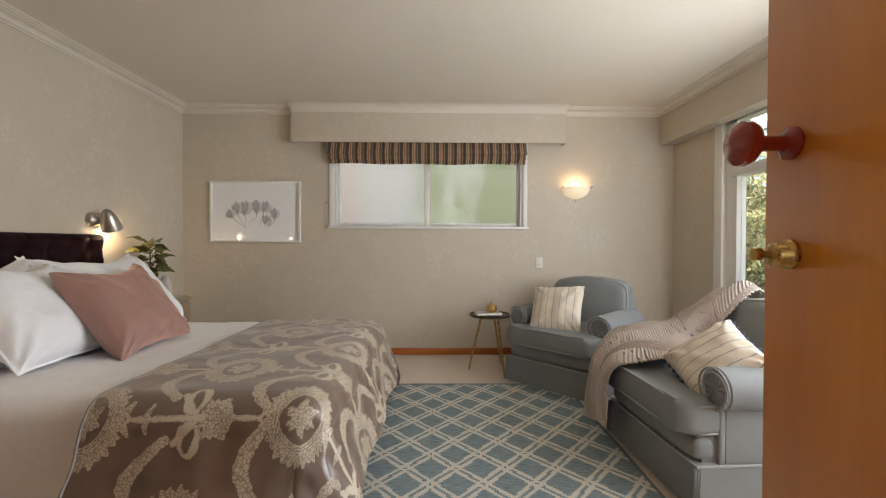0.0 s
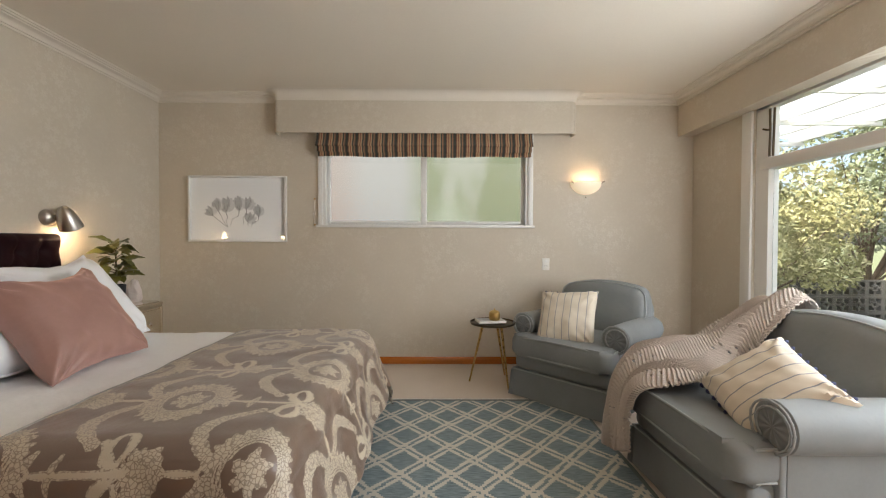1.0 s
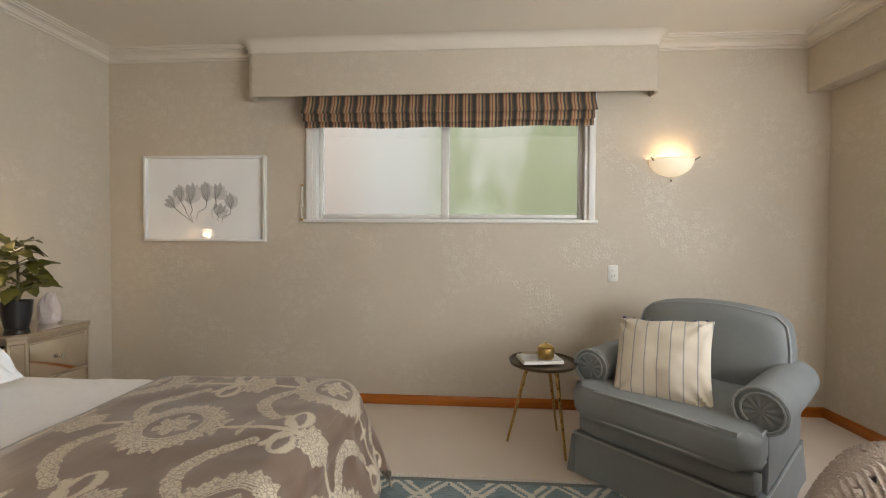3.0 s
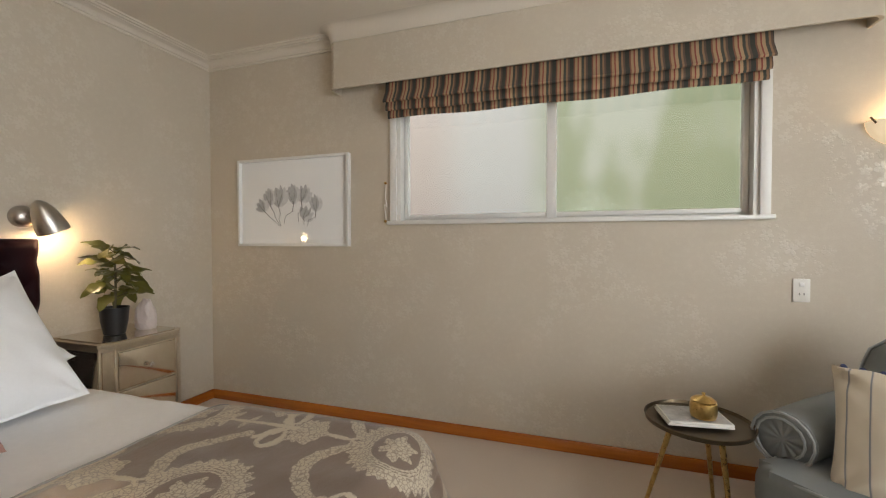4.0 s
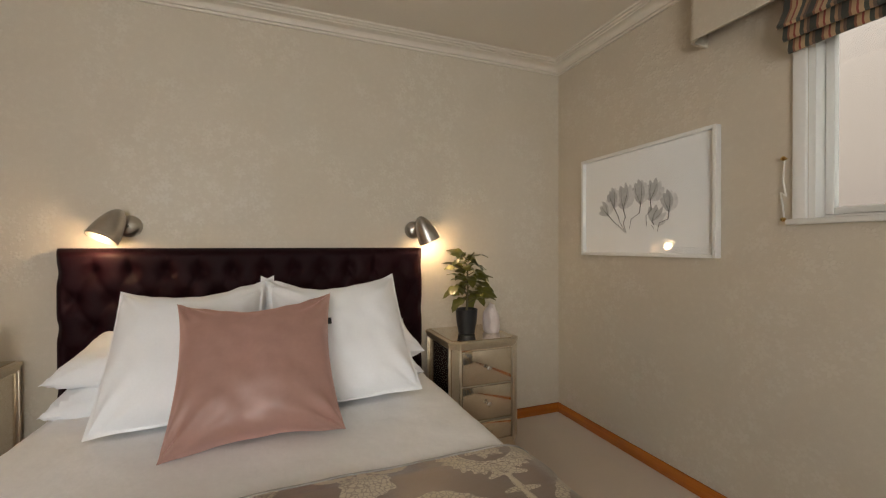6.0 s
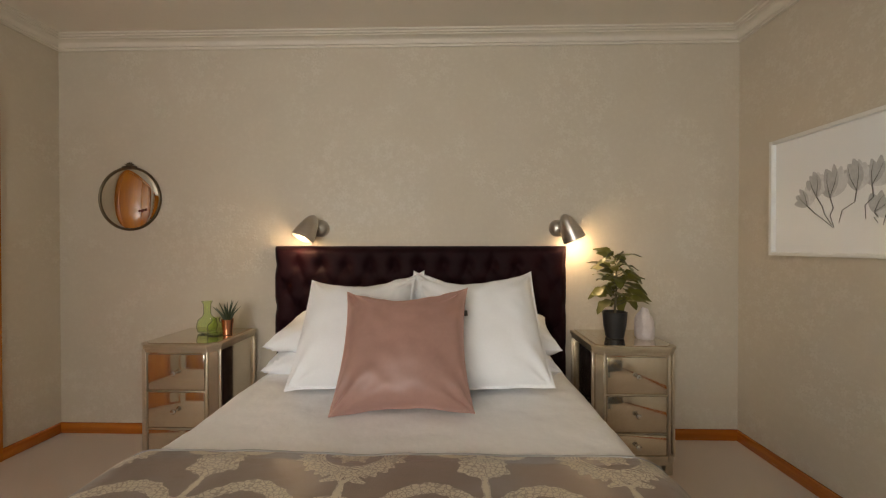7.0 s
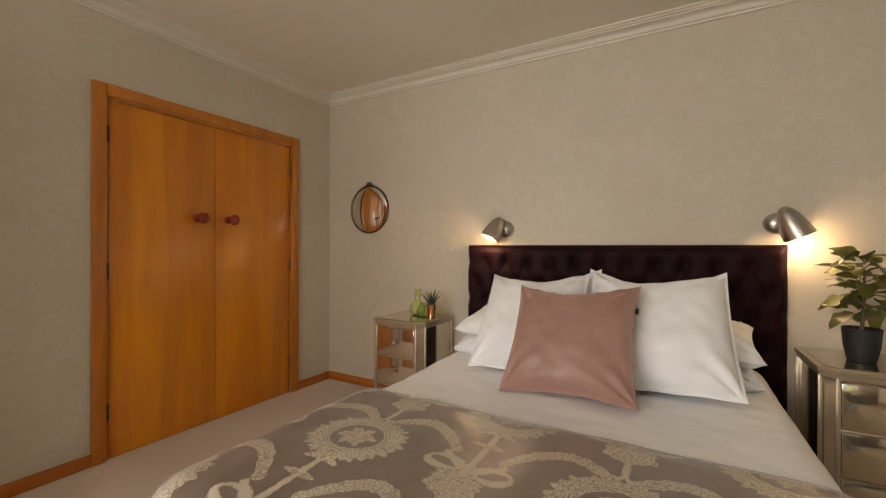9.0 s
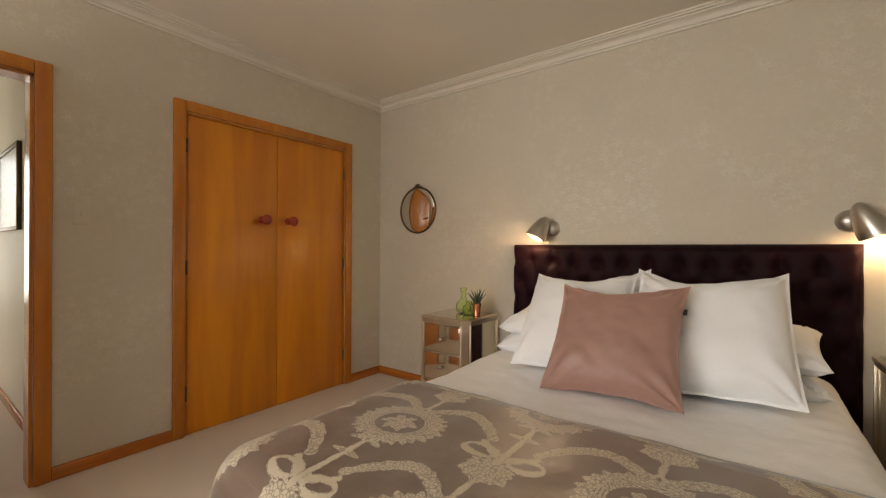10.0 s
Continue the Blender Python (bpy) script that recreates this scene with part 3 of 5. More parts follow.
for x0, x1 in ((xa + 0.024, mid), (mid, xb - 0.024)):
    bm = bmesh.new()
    box(bm, x0, x0 + 0.028, N + 0.055, N + 0.09, za + 0.014, zb - 0.022, bevel=0.004)
    box(bm, x1 - 0.028, x1, N + 0.055, N + 0.09, za + 0.014, zb - 0.022, bevel=0.004)
    box(bm, x0 + 0.028, x1 - 0.028, N + 0.056, N + 0.089, za + 0.014, za + 0.04, bevel=0.004)
    box(bm, x0 + 0.028, x1 - 0.028, N + 0.056, N + 0.089, zb - 0.05, zb - 0.022)
    sash = part("sash", bm, WHITE, w1)
    pane("pane", (x0 + 0.02, x1 - 0.02, N + 0.07, N + 0.075, za + 0.03, zb - 0.04), FROST, sash, "rain-patterned obscure glass")
part("mullion", boxed(mid - 0.027, mid + 0.027, N + 0.045, N + 0.1, za, zb, bevel=0.004), WHITE, w1)

w2 = thing("window_2", pose(0, 0, 0), "large white painted picture window with an awning sash above", "window")
w2["kind"] = "structure"
ya, yb, za, zb = EW
bm = bmesh.new()
box(bm, E - 0.02, E, yb, yb + 0.10, za - 0.05, 2.145, bevel=0.005)
box(bm, E - 0.02, E, ya - 0.10, ya, za - 0.05, 2.145, bevel=0.005)
part("casing", bm, WHITE, w2)
part("sill", boxed(E - 0.05, E + 0.12, ya - 0.12, yb + 0.12, za - 0.03, za, bevel=0.006), WHITE, w2)
bm = bmesh.new()
TZ0, TZ1 = 1.685, 1.765
for y in (ya, (ya + yb) / 2 - 0.04, yb - 0.12):
    box(bm, E + 0.02, E + 0.1, y, y + (0.12 if y > 5 else 0.08), za, zb)
box(bm, E + 0.0, E + 0.1, ya, yb - 0.06, TZ0, TZ1, bevel=0.006)
box(bm, E + 0.02, E + 0.1, ya, yb, za, za + 0.05)
box(bm, E + 0.02, E + 0.1, ya, yb, 2.135, zb)
part("frame", bm, WHITE, w2)
for y0, y1 in ((ya + 0.08, (ya + yb) / 2 - 0.04), ((ya + yb) / 2 + 0.04, yb - 0.12)):
    pane("pane", (E + 0.06, E + 0.065, y0, y1, za + 0.05, TZ0), PANE, w2)
    pane("pane", (E + 0.06, E + 0.065, y0, y1, TZ1, 2.135), PANE, w2)
bm = bmesh.new()
yy = yb - 0.125
tube(bm, [(E + 0.02, yy, TZ1 + 0.01), (E + 0.018, yy - 0.008, TZ1 + 0.19), (E + 0.02, yy, 2.12)], 0.008)
tube(bm, [(E + 0.03, yy - 0.02, TZ1 + 0.01), (E + 0.03, yy - 0.03, 2.12)], 0.008)
tube(bm, [(E + 0.02, yy, TZ1 + 0.2), (E - 0.01, yy + 0.03, TZ1 + 0.215)], 0.007)
part("stay", bm, BRONZE, w2, "weathered metal casement stay")

# the striped roman blind hangs under the pelmet
bl = thing("roman_blind", pose(2.466, 6.44, 0), "striped roman blind in green, red and tan, drawn up", "blind")
bm = bmesh.new()
prof = [(-0.020, 2.30), (-0.022, 2.16), (-0.034, 2.08), (-0.062, 2.03), (-0.072, 2.016), (-0.066, 2.006), (-0.022, 2.03)]
vs = []
for i in range(61):
    x = -0.982 + 1.964 * i / 60
    sag = 0.0012 * math.sin(i * 0.31) + 0.003 * math.sin(math.pi * i / 60)
    vs.append([bm.verts.new((x, y + 0.002 * math.sin(i * 0.7), z - (sag if z < 2.1 else 0))) for y, z in prof])
for a, b in zip(vs, vs[1:]):
    for j in range(len(prof) - 1):
        bm.faces.new((a[j], b[j], b[j + 1], a[j + 1]))
part("upper_fold", bm, BLIND, bl)
bm = bmesh.new()
for lo, hi, d in ((1.958, 2.04, -0.034), (1.925, 2.0, -0.002)):
    vs = []
    for i in range(61):
        x = -0.975 + 1.95 * i / 60
        sag = 0.004 * math.sin(i * 0.31 + 1 + lo * 40) + 0.006 * math.sin(math.pi * i / 60)
        sec = [(d - 0.004, hi), (d - 0.012, (lo + hi) / 2 - 0.01), (d - 0.014, lo + 0.012), (d - 0.008, lo), (d + 0.006, lo + 0.004), (d + 0.008, hi)]
        vs.append([bm.verts.new((x, y, z - (sag if z < 1.98 else 0))) for y, z in sec])
    for a, b in zip(vs, vs[1:]):
        for j in range(5):
            bm.faces.new((a[j], b[j], b[j + 1], a[j + 1]))
part("lower_fold", bm, BLIND, bl)
part("headrail", boxed(-0.97, 0.97, -0.005, 0.03, 2.26, 2.30), WHITE, bl)


# ---- bed ----
BY0, BY1, BX1, BZ = 3.82, 5.32, 2.13, 0.562
bed = thing("bed", pose(0, 0, 0), "king bed with a deep-buttoned dark aubergine velvet headboard", "bed")
part("base", boxed(0.12, 2.05, BY0 + 0.04, BY1 - 0.04, 0.10, 0.30, bevel=0.02), AUBERGINE, bed)
part("mattress", rbox(bmesh.new(), 0.12, 2.08, BY0 + 0.03, BY1 - 0.03, 0.30, 0.545, 0.05, 6), LINEN, bed)
for x in (0.2, 1.95):
    for y in (BY0 + 0.12, BY1 - 0.12):
        part("leg", lathe(bmesh.new(), [(0.02, 0), (0.03, 0.1)], 12, pose(x, y, 0)), BLACK, bed)
HY0, HY1, HT = 3.655, 5.445, 1.19
def tufted(u, v):
    y, z = HY0 + u * (HY1 - HY0), 0.12 + v * (HT - 0.12)
    pu, pv = 0.149, 0.13
    row = round((HT - 0.115 - z) / pv)
    best = 9.0
    for r in (row - 1, row, row + 1):
        if r < 0 or r > 5:
            continue
        off = 0.5 if r % 2 else 0.0
        c = round((y - HY0) / pu - off) + off
        best = min(best, math.hypot((y - HY0 - c * pu), (z - (HT - 0.115 - r * pv)) * 1.0))
    a, b = (y - HY0) / pu + (HT - 0.115 - z) / pv / 2, (y - HY0) / pu - (HT - 0.115 - z) / pv / 2
    crease = min(abs(a - round(a)), abs(b - round(b))) * pu
    if z > HT - 0.115:
        c = (y - HY0) / pu
        crease = abs(c - round(c)) * pu
    d = 0.085
    d += 0.027 * (1 - math.exp(-(best / 0.036) ** 2)) + 0.006 * (1 - math.exp(-(crease / 0.016) ** 2)) - 0.03
    edge = min(y - HY0, HY1 - y, HT - z)
    return (d * min(1.0, 0.35 + (max(edge, 0) / 0.035) ** 0.5 * 0.65) if edge < 0.035 else d, y, z)
bm = bmesh.new()
grid(bm, 240, 110, tufted)
rim = [e for e in bm.edges if e.is_boundary]
ex = bmesh.ops.extrude_edge_only(bm, edges=rim)["geom"]
for v in ex:
    if isinstance(v, bmesh.types.BMVert):
        v.co.x = 0.004
bmesh.ops.recalc_face_normals(bm, faces=bm.faces)
part("headboard", bm, AUBERGINE, bed, "deep-buttoned dark aubergine velvet headboard")


def drape(a, b, ax, b0, b1, z, roll, flare, ripple):
    """A point of a cloth laid over the bed: a along the bed, b across it, hanging past x = ax and past b0 and b1."""
    da = max(0.0, a - ax)
    db = b0 - b if b < b0 else max(0.0, b - b1)
    side = -1 if b < b0 else 1
    cx, cy = min(a, ax), max(b0, min(b1, b))
    d = math.hypot(da, db)
    if d < 1e-9:
        return cx, cy, z, 0.0
    q = roll * math.pi / 2
    if d < q:
        o, h = roll * math.sin(d / roll), roll * (1 - math.cos(d / roll))
    else:
        e = d - q
        t = math.atan2(da, db)
        wave = ripple * min(1, e / 0.25) * math.sin((cx * 11 if da < db else cy * 10) + 5.0 * t)
        o, h = roll + flare * e + wave, roll + e * math.sqrt(max(0.05, 1 - flare * flare))
    return cx + o * da / d, cy + o * side * db / d, z - h, d


def sheet(name, a0, a1, c0, c1, step, fn, material, parent, weave=None, lift=0.0):
    na, nb = int((a1 - a0) / step) + 1, int((c1 - c0) / step) + 1
    A, B = np.meshgrid(np.linspace(a0, a1, na), np.linspace(c0, c1, nb), indexing="ij")
    co = [fn(float(a), float(b)) for a, b in zip(A.ravel(), B.ravel())]
    idx = np.arange(na * nb).reshape(na, nb)
    faces = np.stack([idx[:-1, :-1], idx[1:, :-1], idx[1:, 1:], idx[:-1, 1:]], -1).reshape(-1, 4)
    me = bpy.data.meshes.new(name)
    me.from_pydata(co, [], faces.tolist())
    uv = me.uv_layers.new(name="UVMap")
    li = np.zeros(len(me.loops), dtype=np.int32)
    me.loops.foreach_get("vertex_index", li)
    uv.data.foreach_set("uv", np.stack([A.ravel()[li], B.ravel()[li]], -1).ravel())
    if weave is not None:
        at = me.attributes.new("weave", "FLOAT", "POINT")
        at.data.foreach_set("value", weave(A.ravel(), B.ravel()))
    me.polygons.foreach_set("use_smooth", [True] * len(me.polygons))
    me.materials.append(material)
    ob = new(name, me)
    ob.parent = parent
    return ob


def coverlet_at(a, b):
    x, y, z, d = drape(a, b, 2.07, BY0 + 0.06, BY1 - 0.06, BZ, 0.09, 0.08, 0.012)
    z += 0.010 * noise.noise((a * 3, b * 3, 1)) + 0.004 * noise.noise((a * 14, b * 11, 2))
    if a < 0.5:
        x = max(x, 0.125)
    return x, y, max(z, 0.03)


cv = thing("coverlet", pose(0, 0, 0), "white quilted coverlet smoothed over the bed", "bedding")
part("hem", tube(bmesh.new(), [coverlet_at(0.14 + i * 0.02, BY0 - 0.5) for i in range(115)], 0.006, 6), LINEN, cv)
sheet("cover", 0.13, 2.5, BY0 - 0.5, BY1 + 0.5, 0.02, coverlet_at, COVERLET, cv)

PA, PB = 0.38, 0.37
def weave_at(a, b):
    """The woven figure: wreathed medallions and bows with bouquets, set like a chessboard, stems along the bed and garlands across it."""
    out = np.zeros_like(a)

    def put(idx, value):
        out[idx] = np.maximum(out[idx], value)

    def stroke(p, q, pts, w, soft=0.004):
        """Nearness to a polyline of (p, q, half width)."""
        best = np.zeros_like(p)
        for (p0, q0, w0), (p1, q1, w1) in zip(pts, pts[1:]):
            dp, dq = p1 - p0, q1 - q0
            f = np.clip(((p - p0) * dp + (q - q0) * dq) / (dp * dp + dq * dq), 0, 1)
            d = np.hypot(p - p0 - f * dp, q - q0 - f * dq)
            best = np.maximum(best, np.clip(0.5 + (w * (w0 + (w1 - w0) * f) - d) / (2 * soft), 0, 1))
        return best

    for i in range(-3, 5):
        for j in range(-4, 6):
            ca, cb = 1.73 + i * PA, 4.10 + j * PB
            idx = np.nonzero((np.abs(a - ca) < 0.32) & (np.abs(b - cb) < 0.46))[0]
            if len(idx) == 0:
                continue
            p, q = a[idx] - ca, b[idx] - cb
            if (i + j) % 2 == 0:
                th = np.arctan2(p, q)
                r = np.hypot(p / 0.86, q)
                scal = 0.150 + 0.013 * np.abs(np.cos(th * 9)) + 0.008 * np.cos(th * 31 + 1)
                put(idx, 0.95 * np.clip((scal - r) / 0.010 + 0.5, 0, 1) * np.clip((r - 0.116) / 0.006 + 0.5, 0, 1))
                for rr in (0.091, 0.101, 0.111):
                    put(idx, 1.5 * np.clip(1.3 - np.abs(r - rr) / 0.0035, 0, 1))
                posy = 0.058 + 0.012 * np.cos(th * 6 + 0.5) + 0.006 * np.cos(th * 13)
                put(idx, 0.9 * np.clip((posy - r) / 0.012 + 0.4, 0, 1))
                # fleurons and stems on both sides along the bed
                for s in (1, -1):
                    put(idx, 1.5 * stroke(p, q, [(s * 0.132, -0.018, 1), (s * 0.156, 0.0, 1), (s * 0.132, 0.018, 1)], 0.006))
                    put(idx, 0.9 * stroke(p, q, [(s * 0.140, 0.03, 1), (s * 0.152, 0.055, 0.5)], 0.014))
                    put(idx, 0.9 * stroke(p, q, [(s * 0.140, -0.03, 1), (s * 0.152, -0.055, 0.5)], 0.014))
                put(idx, 1.5 * stroke(p, q, [(0.15, 0, 0.5), (0.20, 0, 1.1), (0.225, 0, 0.6), (0.26, 0, 1.0), (0.31, 0, 0.7)], 0.010))
                put(idx, 0.9 * stroke(p, q, [(0.225, -0.048, 0.5), (0.222, -0.02, 1.0), (0.228, 0.0, 0.7), (0.222, 0.02, 1.0), (0.225, 0.048, 0.5)], 0.013))
                put(idx, 1.5 * stroke(p, q, [(-0.15, 0, 0.6), (-0.20, 0, 1.0), (-0.25, 0, 0.5)], 0.010))
            else:
                # knot, two loops, two tails, the bouquet and the stem behind the knot
                put(idx, 1.5 * stroke(p, q, [(-0.11, 0, 0.7), (-0.02, 0, 1.0), (0.02, 0, 1.2)], 0.011))
                for s in (1, -1):
                    turn = [(0.0 + 0.030 * math.cos(k) - 0.012, s * (0.070 + 0.052 * math.sin(k)), 1.0 + 0.45 * math.sin(2 * k + 0.6)) for k in [x * math.pi / 8 for x in range(17)]]
                    put(idx, 1.5 * stroke(p, q, turn, 0.0095))
                    put(idx, 1.5 * stroke(p, q, [(0.0, s * 0.012, 0.7), (-0.025, s * 0.045, 1.1), (-0.042, s * 0.055, 0.7), (-0.060, s * 0.085, 1.2)], 0.009))
                    # garland to the medallion beside it: leaf clumps along an arc
                    arc = [(-0.045 - 0.155 * math.sin(math.pi * min(1, 0.10 + 0.72 * f)), s * (0.075 + 0.265 * f), 0.65 + 0.75 * math.sin(math.pi * (0.16 + 0.7 * (1 - f))) + 0.16 * math.cos(f * 44)) for f in [x / 18 for x in range(19)]]
                    put(idx, 0.9 * stroke(p, q, arc, 0.0175, 0.007))
                fan = np.hypot((p - 0.075) / 0.9, q)
                ang = np.arctan2(q, p - 0.03)
                put(idx, 0.92 * np.clip((0.062 + 0.014 * np.abs(np.cos(ang * 4.5)) + 0.006 * np.cos(ang * 17) - fan) / 0.012 + 0.4, 0, 1))
    return out


def spread_at(a, b):
    x, y, z, d = drape(a, b, 2.08, BY0 + 0.04, BY1 - 0.04, BZ + 0.022, 0.12, 0.34, 0.014)
    z += 0.010 * noise.noise((a * 3, b * 3, 1)) + 0.006 * noise.noise((a * 7, b * 9, 5))
    if d > 0.1:
        x += 0.012 * noise.noise((a * 9, b * 9, 8))
        y += 0.012 * noise.noise((a * 9, b * 9, 18))
    if a < 1.405:
        z -= 0.010 * (1.405 - a) / 0.06
    return x + 0.006 * noise.noise((b * 4, 0, 3)), y, max(z, 0.025)


sp = thing("bedspread", pose(0, 0, 0), "taupe satin bedspread with cream woven medallions, folded over the bed foot", "bedding")
cl = sheet("cloth", 1.345, 2.54, BY0 - 0.50, BY1 + 0.44, 0.005, spread_at, BROCADE, sp, weave_at)
part("hem", tube(bmesh.new(), [(lambda q: (q[0], q[1], q[2] - 0.002))(spread_at(1.345, BY0 - 0.5 + i * 0.02)) for i in range(123)], 0.006, 6), LINING, sp, "stitched grey satin hem")
so = cl.modifiers.new("thickness", "SOLIDIFY")
so.thickness, so.offset = 0.008, -1


# ---- pillows ----
def pillow(bm, w, h, t, n=26, pinch=0.07, seed=0.0, flange=0.0, wrinkle=0.012, sag=0.0):
    """A stuffed cushion standing in the local xz plane, round its own middle."""
    for side in (1, -1):
        def fn(i, j):
            u, v = 2 * i - 1, 2 * j - 1
            u, v = math.sin(u * math.pi / 2) * 0.5 + u * 0.5, math.sin(v * math.pi / 2) * 0.5 + v * 0.5
            x = w / 2 * u * (1 - pinch * (1 - v * v) * abs(u) ** 3)
            z = h / 2 * v * (1 - pinch * (1 - u * u) * abs(v) ** 3)
            k = 1 - flange
            uu, vv = min(1, abs(u) / k), min(1, abs(v) / k)
            th = t / 2 * max(0.0, (1 - uu ** 3.0) * (1 - vv ** 3.0)) ** 0.46
            rim = min(1, (1 - max(abs(u), abs(v))) * 8)
            th += rim * wrinkle * (noise.noise((u * 2.2 + seed, v * 2.2, side)) + 0.5 * noise.noise((u * 5 + seed, v * 5, 3 * side)))
            corner = (abs(u) * abs(v)) ** 1.4
            spoke = math.atan2(1.12 - abs(v), 1.12 - abs(u))
            th += 0.017 * corner * math.sin(15 * spoke + 2 * u + seed) * rim
            th += 0.006 * abs(v) ** 6 * math.sin(19 * u + seed) * rim
            th = max(th, 0.004 * min(1, rim * 3))
            return (x, side * th, z + 0.008 * noise.noise((u * 2, seed, 4)) - sag * (1 - abs(u) ** 1.5) * max(0.0, v) ** 2)
        vs = grid(bm, n, n, fn)
    bmesh.ops.remove_doubles(bm, verts=bm.verts, dist=0.00005)
    bmesh.ops.recalc_face_normals(bm, faces=bm.faces)
    return bm


def flat(y, z, seed, tilt):
    ob = part("pillow", pillow(bmesh.new(), 0.70, 0.46, 0.15, seed=seed), LINEN)
    ob.matrix_basis = pose(0.36, y, z, 80, 0, -90 + tilt)
    return tagged(ob, "plump white cotton pillow lying flat, stacked at the headboard", "pillow", "sleeping pillows")


for y, s in ((4.165, 1.0), (4.925, 2.0)):
    flat(y, 0.625, s, 2)
    flat(y + 0.01, 0.735, s + 4, -2)
for x, y, z, w, h, lean, tilt, s in ((0.46, 4.33, 0.79, 0.60, 0.56, 34, 7, 11.0), (0.47, 4.81, 0.79, 0.60, 0.56, 34, -7, 12.0), (0.65, 4.30, 0.80, 0.53, 0.58, 40, 1, 13.0), (0.645, 4.88, 0.81, 0.58, 0.60, 39, 4, 14.0)):
    ob = part("pillow", pillow(bmesh.new(), w, h, 0.24, 60, 0.045, s, 0.05, 0.010, 0.065), LINEN)
    ob.matrix_basis = pose(x, y, z, lean, tilt, -90)
    tagged(ob, "large square white linen sham leaning on the headboard", "pillow", "white shams")
cu = thing("cushion", pose(0.90, 4.56, 0.785, 38, 2, -90), "dusty pink velvet square cushion leaning on white pillows", "cushion")
part("cover", pillow(bmesh.new(), 0.54, 0.54, 0.22, 72, 0.11, 21.0, 0, 0.011, 0.06), PINK, cu)
part("label", boxed(-0.262, -0.236, -0.002, 0.002, 0.13, 0.155), BLACK, cu, "small black sewn label")


# ---- nightstands ----
def nightstand(m):
    """A mirrored chest of three drawers with cut corners; local front at -y."""
    t = thing("nightstand", m, "mirrored nightstand with champagne beaded trim and three drawers", "nightstand", "nightstands")
    w, d, c, h = 0.207, 0.42, 0.045, 0.66
    def outline(g):
        return [(-w - g, 0), (-w - g, -(d - c) - g * 0.4), (-w + c - g * 0.4, -d - g), (w - c + g * 0.4, -d - g), (w + g, -(d - c) - g * 0.4), (w + g, 0)]
    part("body", prism(bmesh.new(), outline(-0.006), 0.10, h - 0.02), ANTIQUE, t, smooth=False)
    part("top", prism(bmesh.new(), outline(0.012), h - 0.004, h + 0.016, 0.004, 2), CHAMPAGNE, t, smooth=False)
    part("top_mirror", prism(bmesh.new(), outline(-0.014), h + 0.016, h + 0.021), ANTIQUE, t, "antiqued mirror top", smooth=False)
    part("top_rail", prism(bmesh.new(), outline(0.004), h - 0.026, h - 0.004, 0.004, 2), CHAMPAGNE, t, smooth=False)
    part("plinth", prism(bmesh.new(), outline(0.002), 0.075, 0.115, 0.004, 2), CHAMPAGNE, t, smooth=False)
    for x, y in ((-w, -(d - c)), (-w + c, -d), (w - c, -d), (w, -(d - c)), (-w, -0.008), (w, -0.008)):
        part("post", boxed(x - 0.007, x + 0.007, y - 0.007, y + 0.007, 0.10, h - 0.02, bevel=0.003), CHAMPAGNE, t)
    zs = [0.118, 0.235, 0.432, 0.63]
    for z0, z1 in zip(zs, zs[1:]):
        dr = part("drawer", boxed(-w + c + 0.012, w - c - 0.012, -d - 0.002, -d + 0.012, z0 + 0.010, z1 - 0.006, bevel=0.003), ANTIQUE, t)
        k = part("handle", lathe(bmesh.new(), [(0.004, 0), (0.005, 0.012), (0.012, 0.018), (0.014, 0.026), (0.009, 0.034), (0.001, 0.036)], 10), CHROME, dr, "faceted crystal knob")
        k.matrix_basis = pose(0, -d - 0.002, (z0 + z1) / 2, 90)
        part("bead", boxed(-w + c, w - c, -d - 0.005, -d + 0.004, z0 - 0.003, z0 + 0.004, bevel=0.002), CHAMPAGNE, dr)
    for x, y in ((-w + 0.02, -d + c + 0.02), (w - 0.02, -d + c + 0.02), (-w + 0.02, -0.03), (w - 0.02, -0.03)):
        part("leg", prism(bmesh.new(), [(x - 0.018, y - 0.018), (x + 0.018, y - 0.018), (x + 0.018, y + 0.018), (x - 0.018, y + 0.018)], 0.0, 0.08), CHAMPAGNE, t)
    return t


NS = nightstand(pose(0.03, 5.69, 0, 0, 0, 90))
copy_thing(NS, pose(0.03, 3.31, 0, 0, 0, 90))


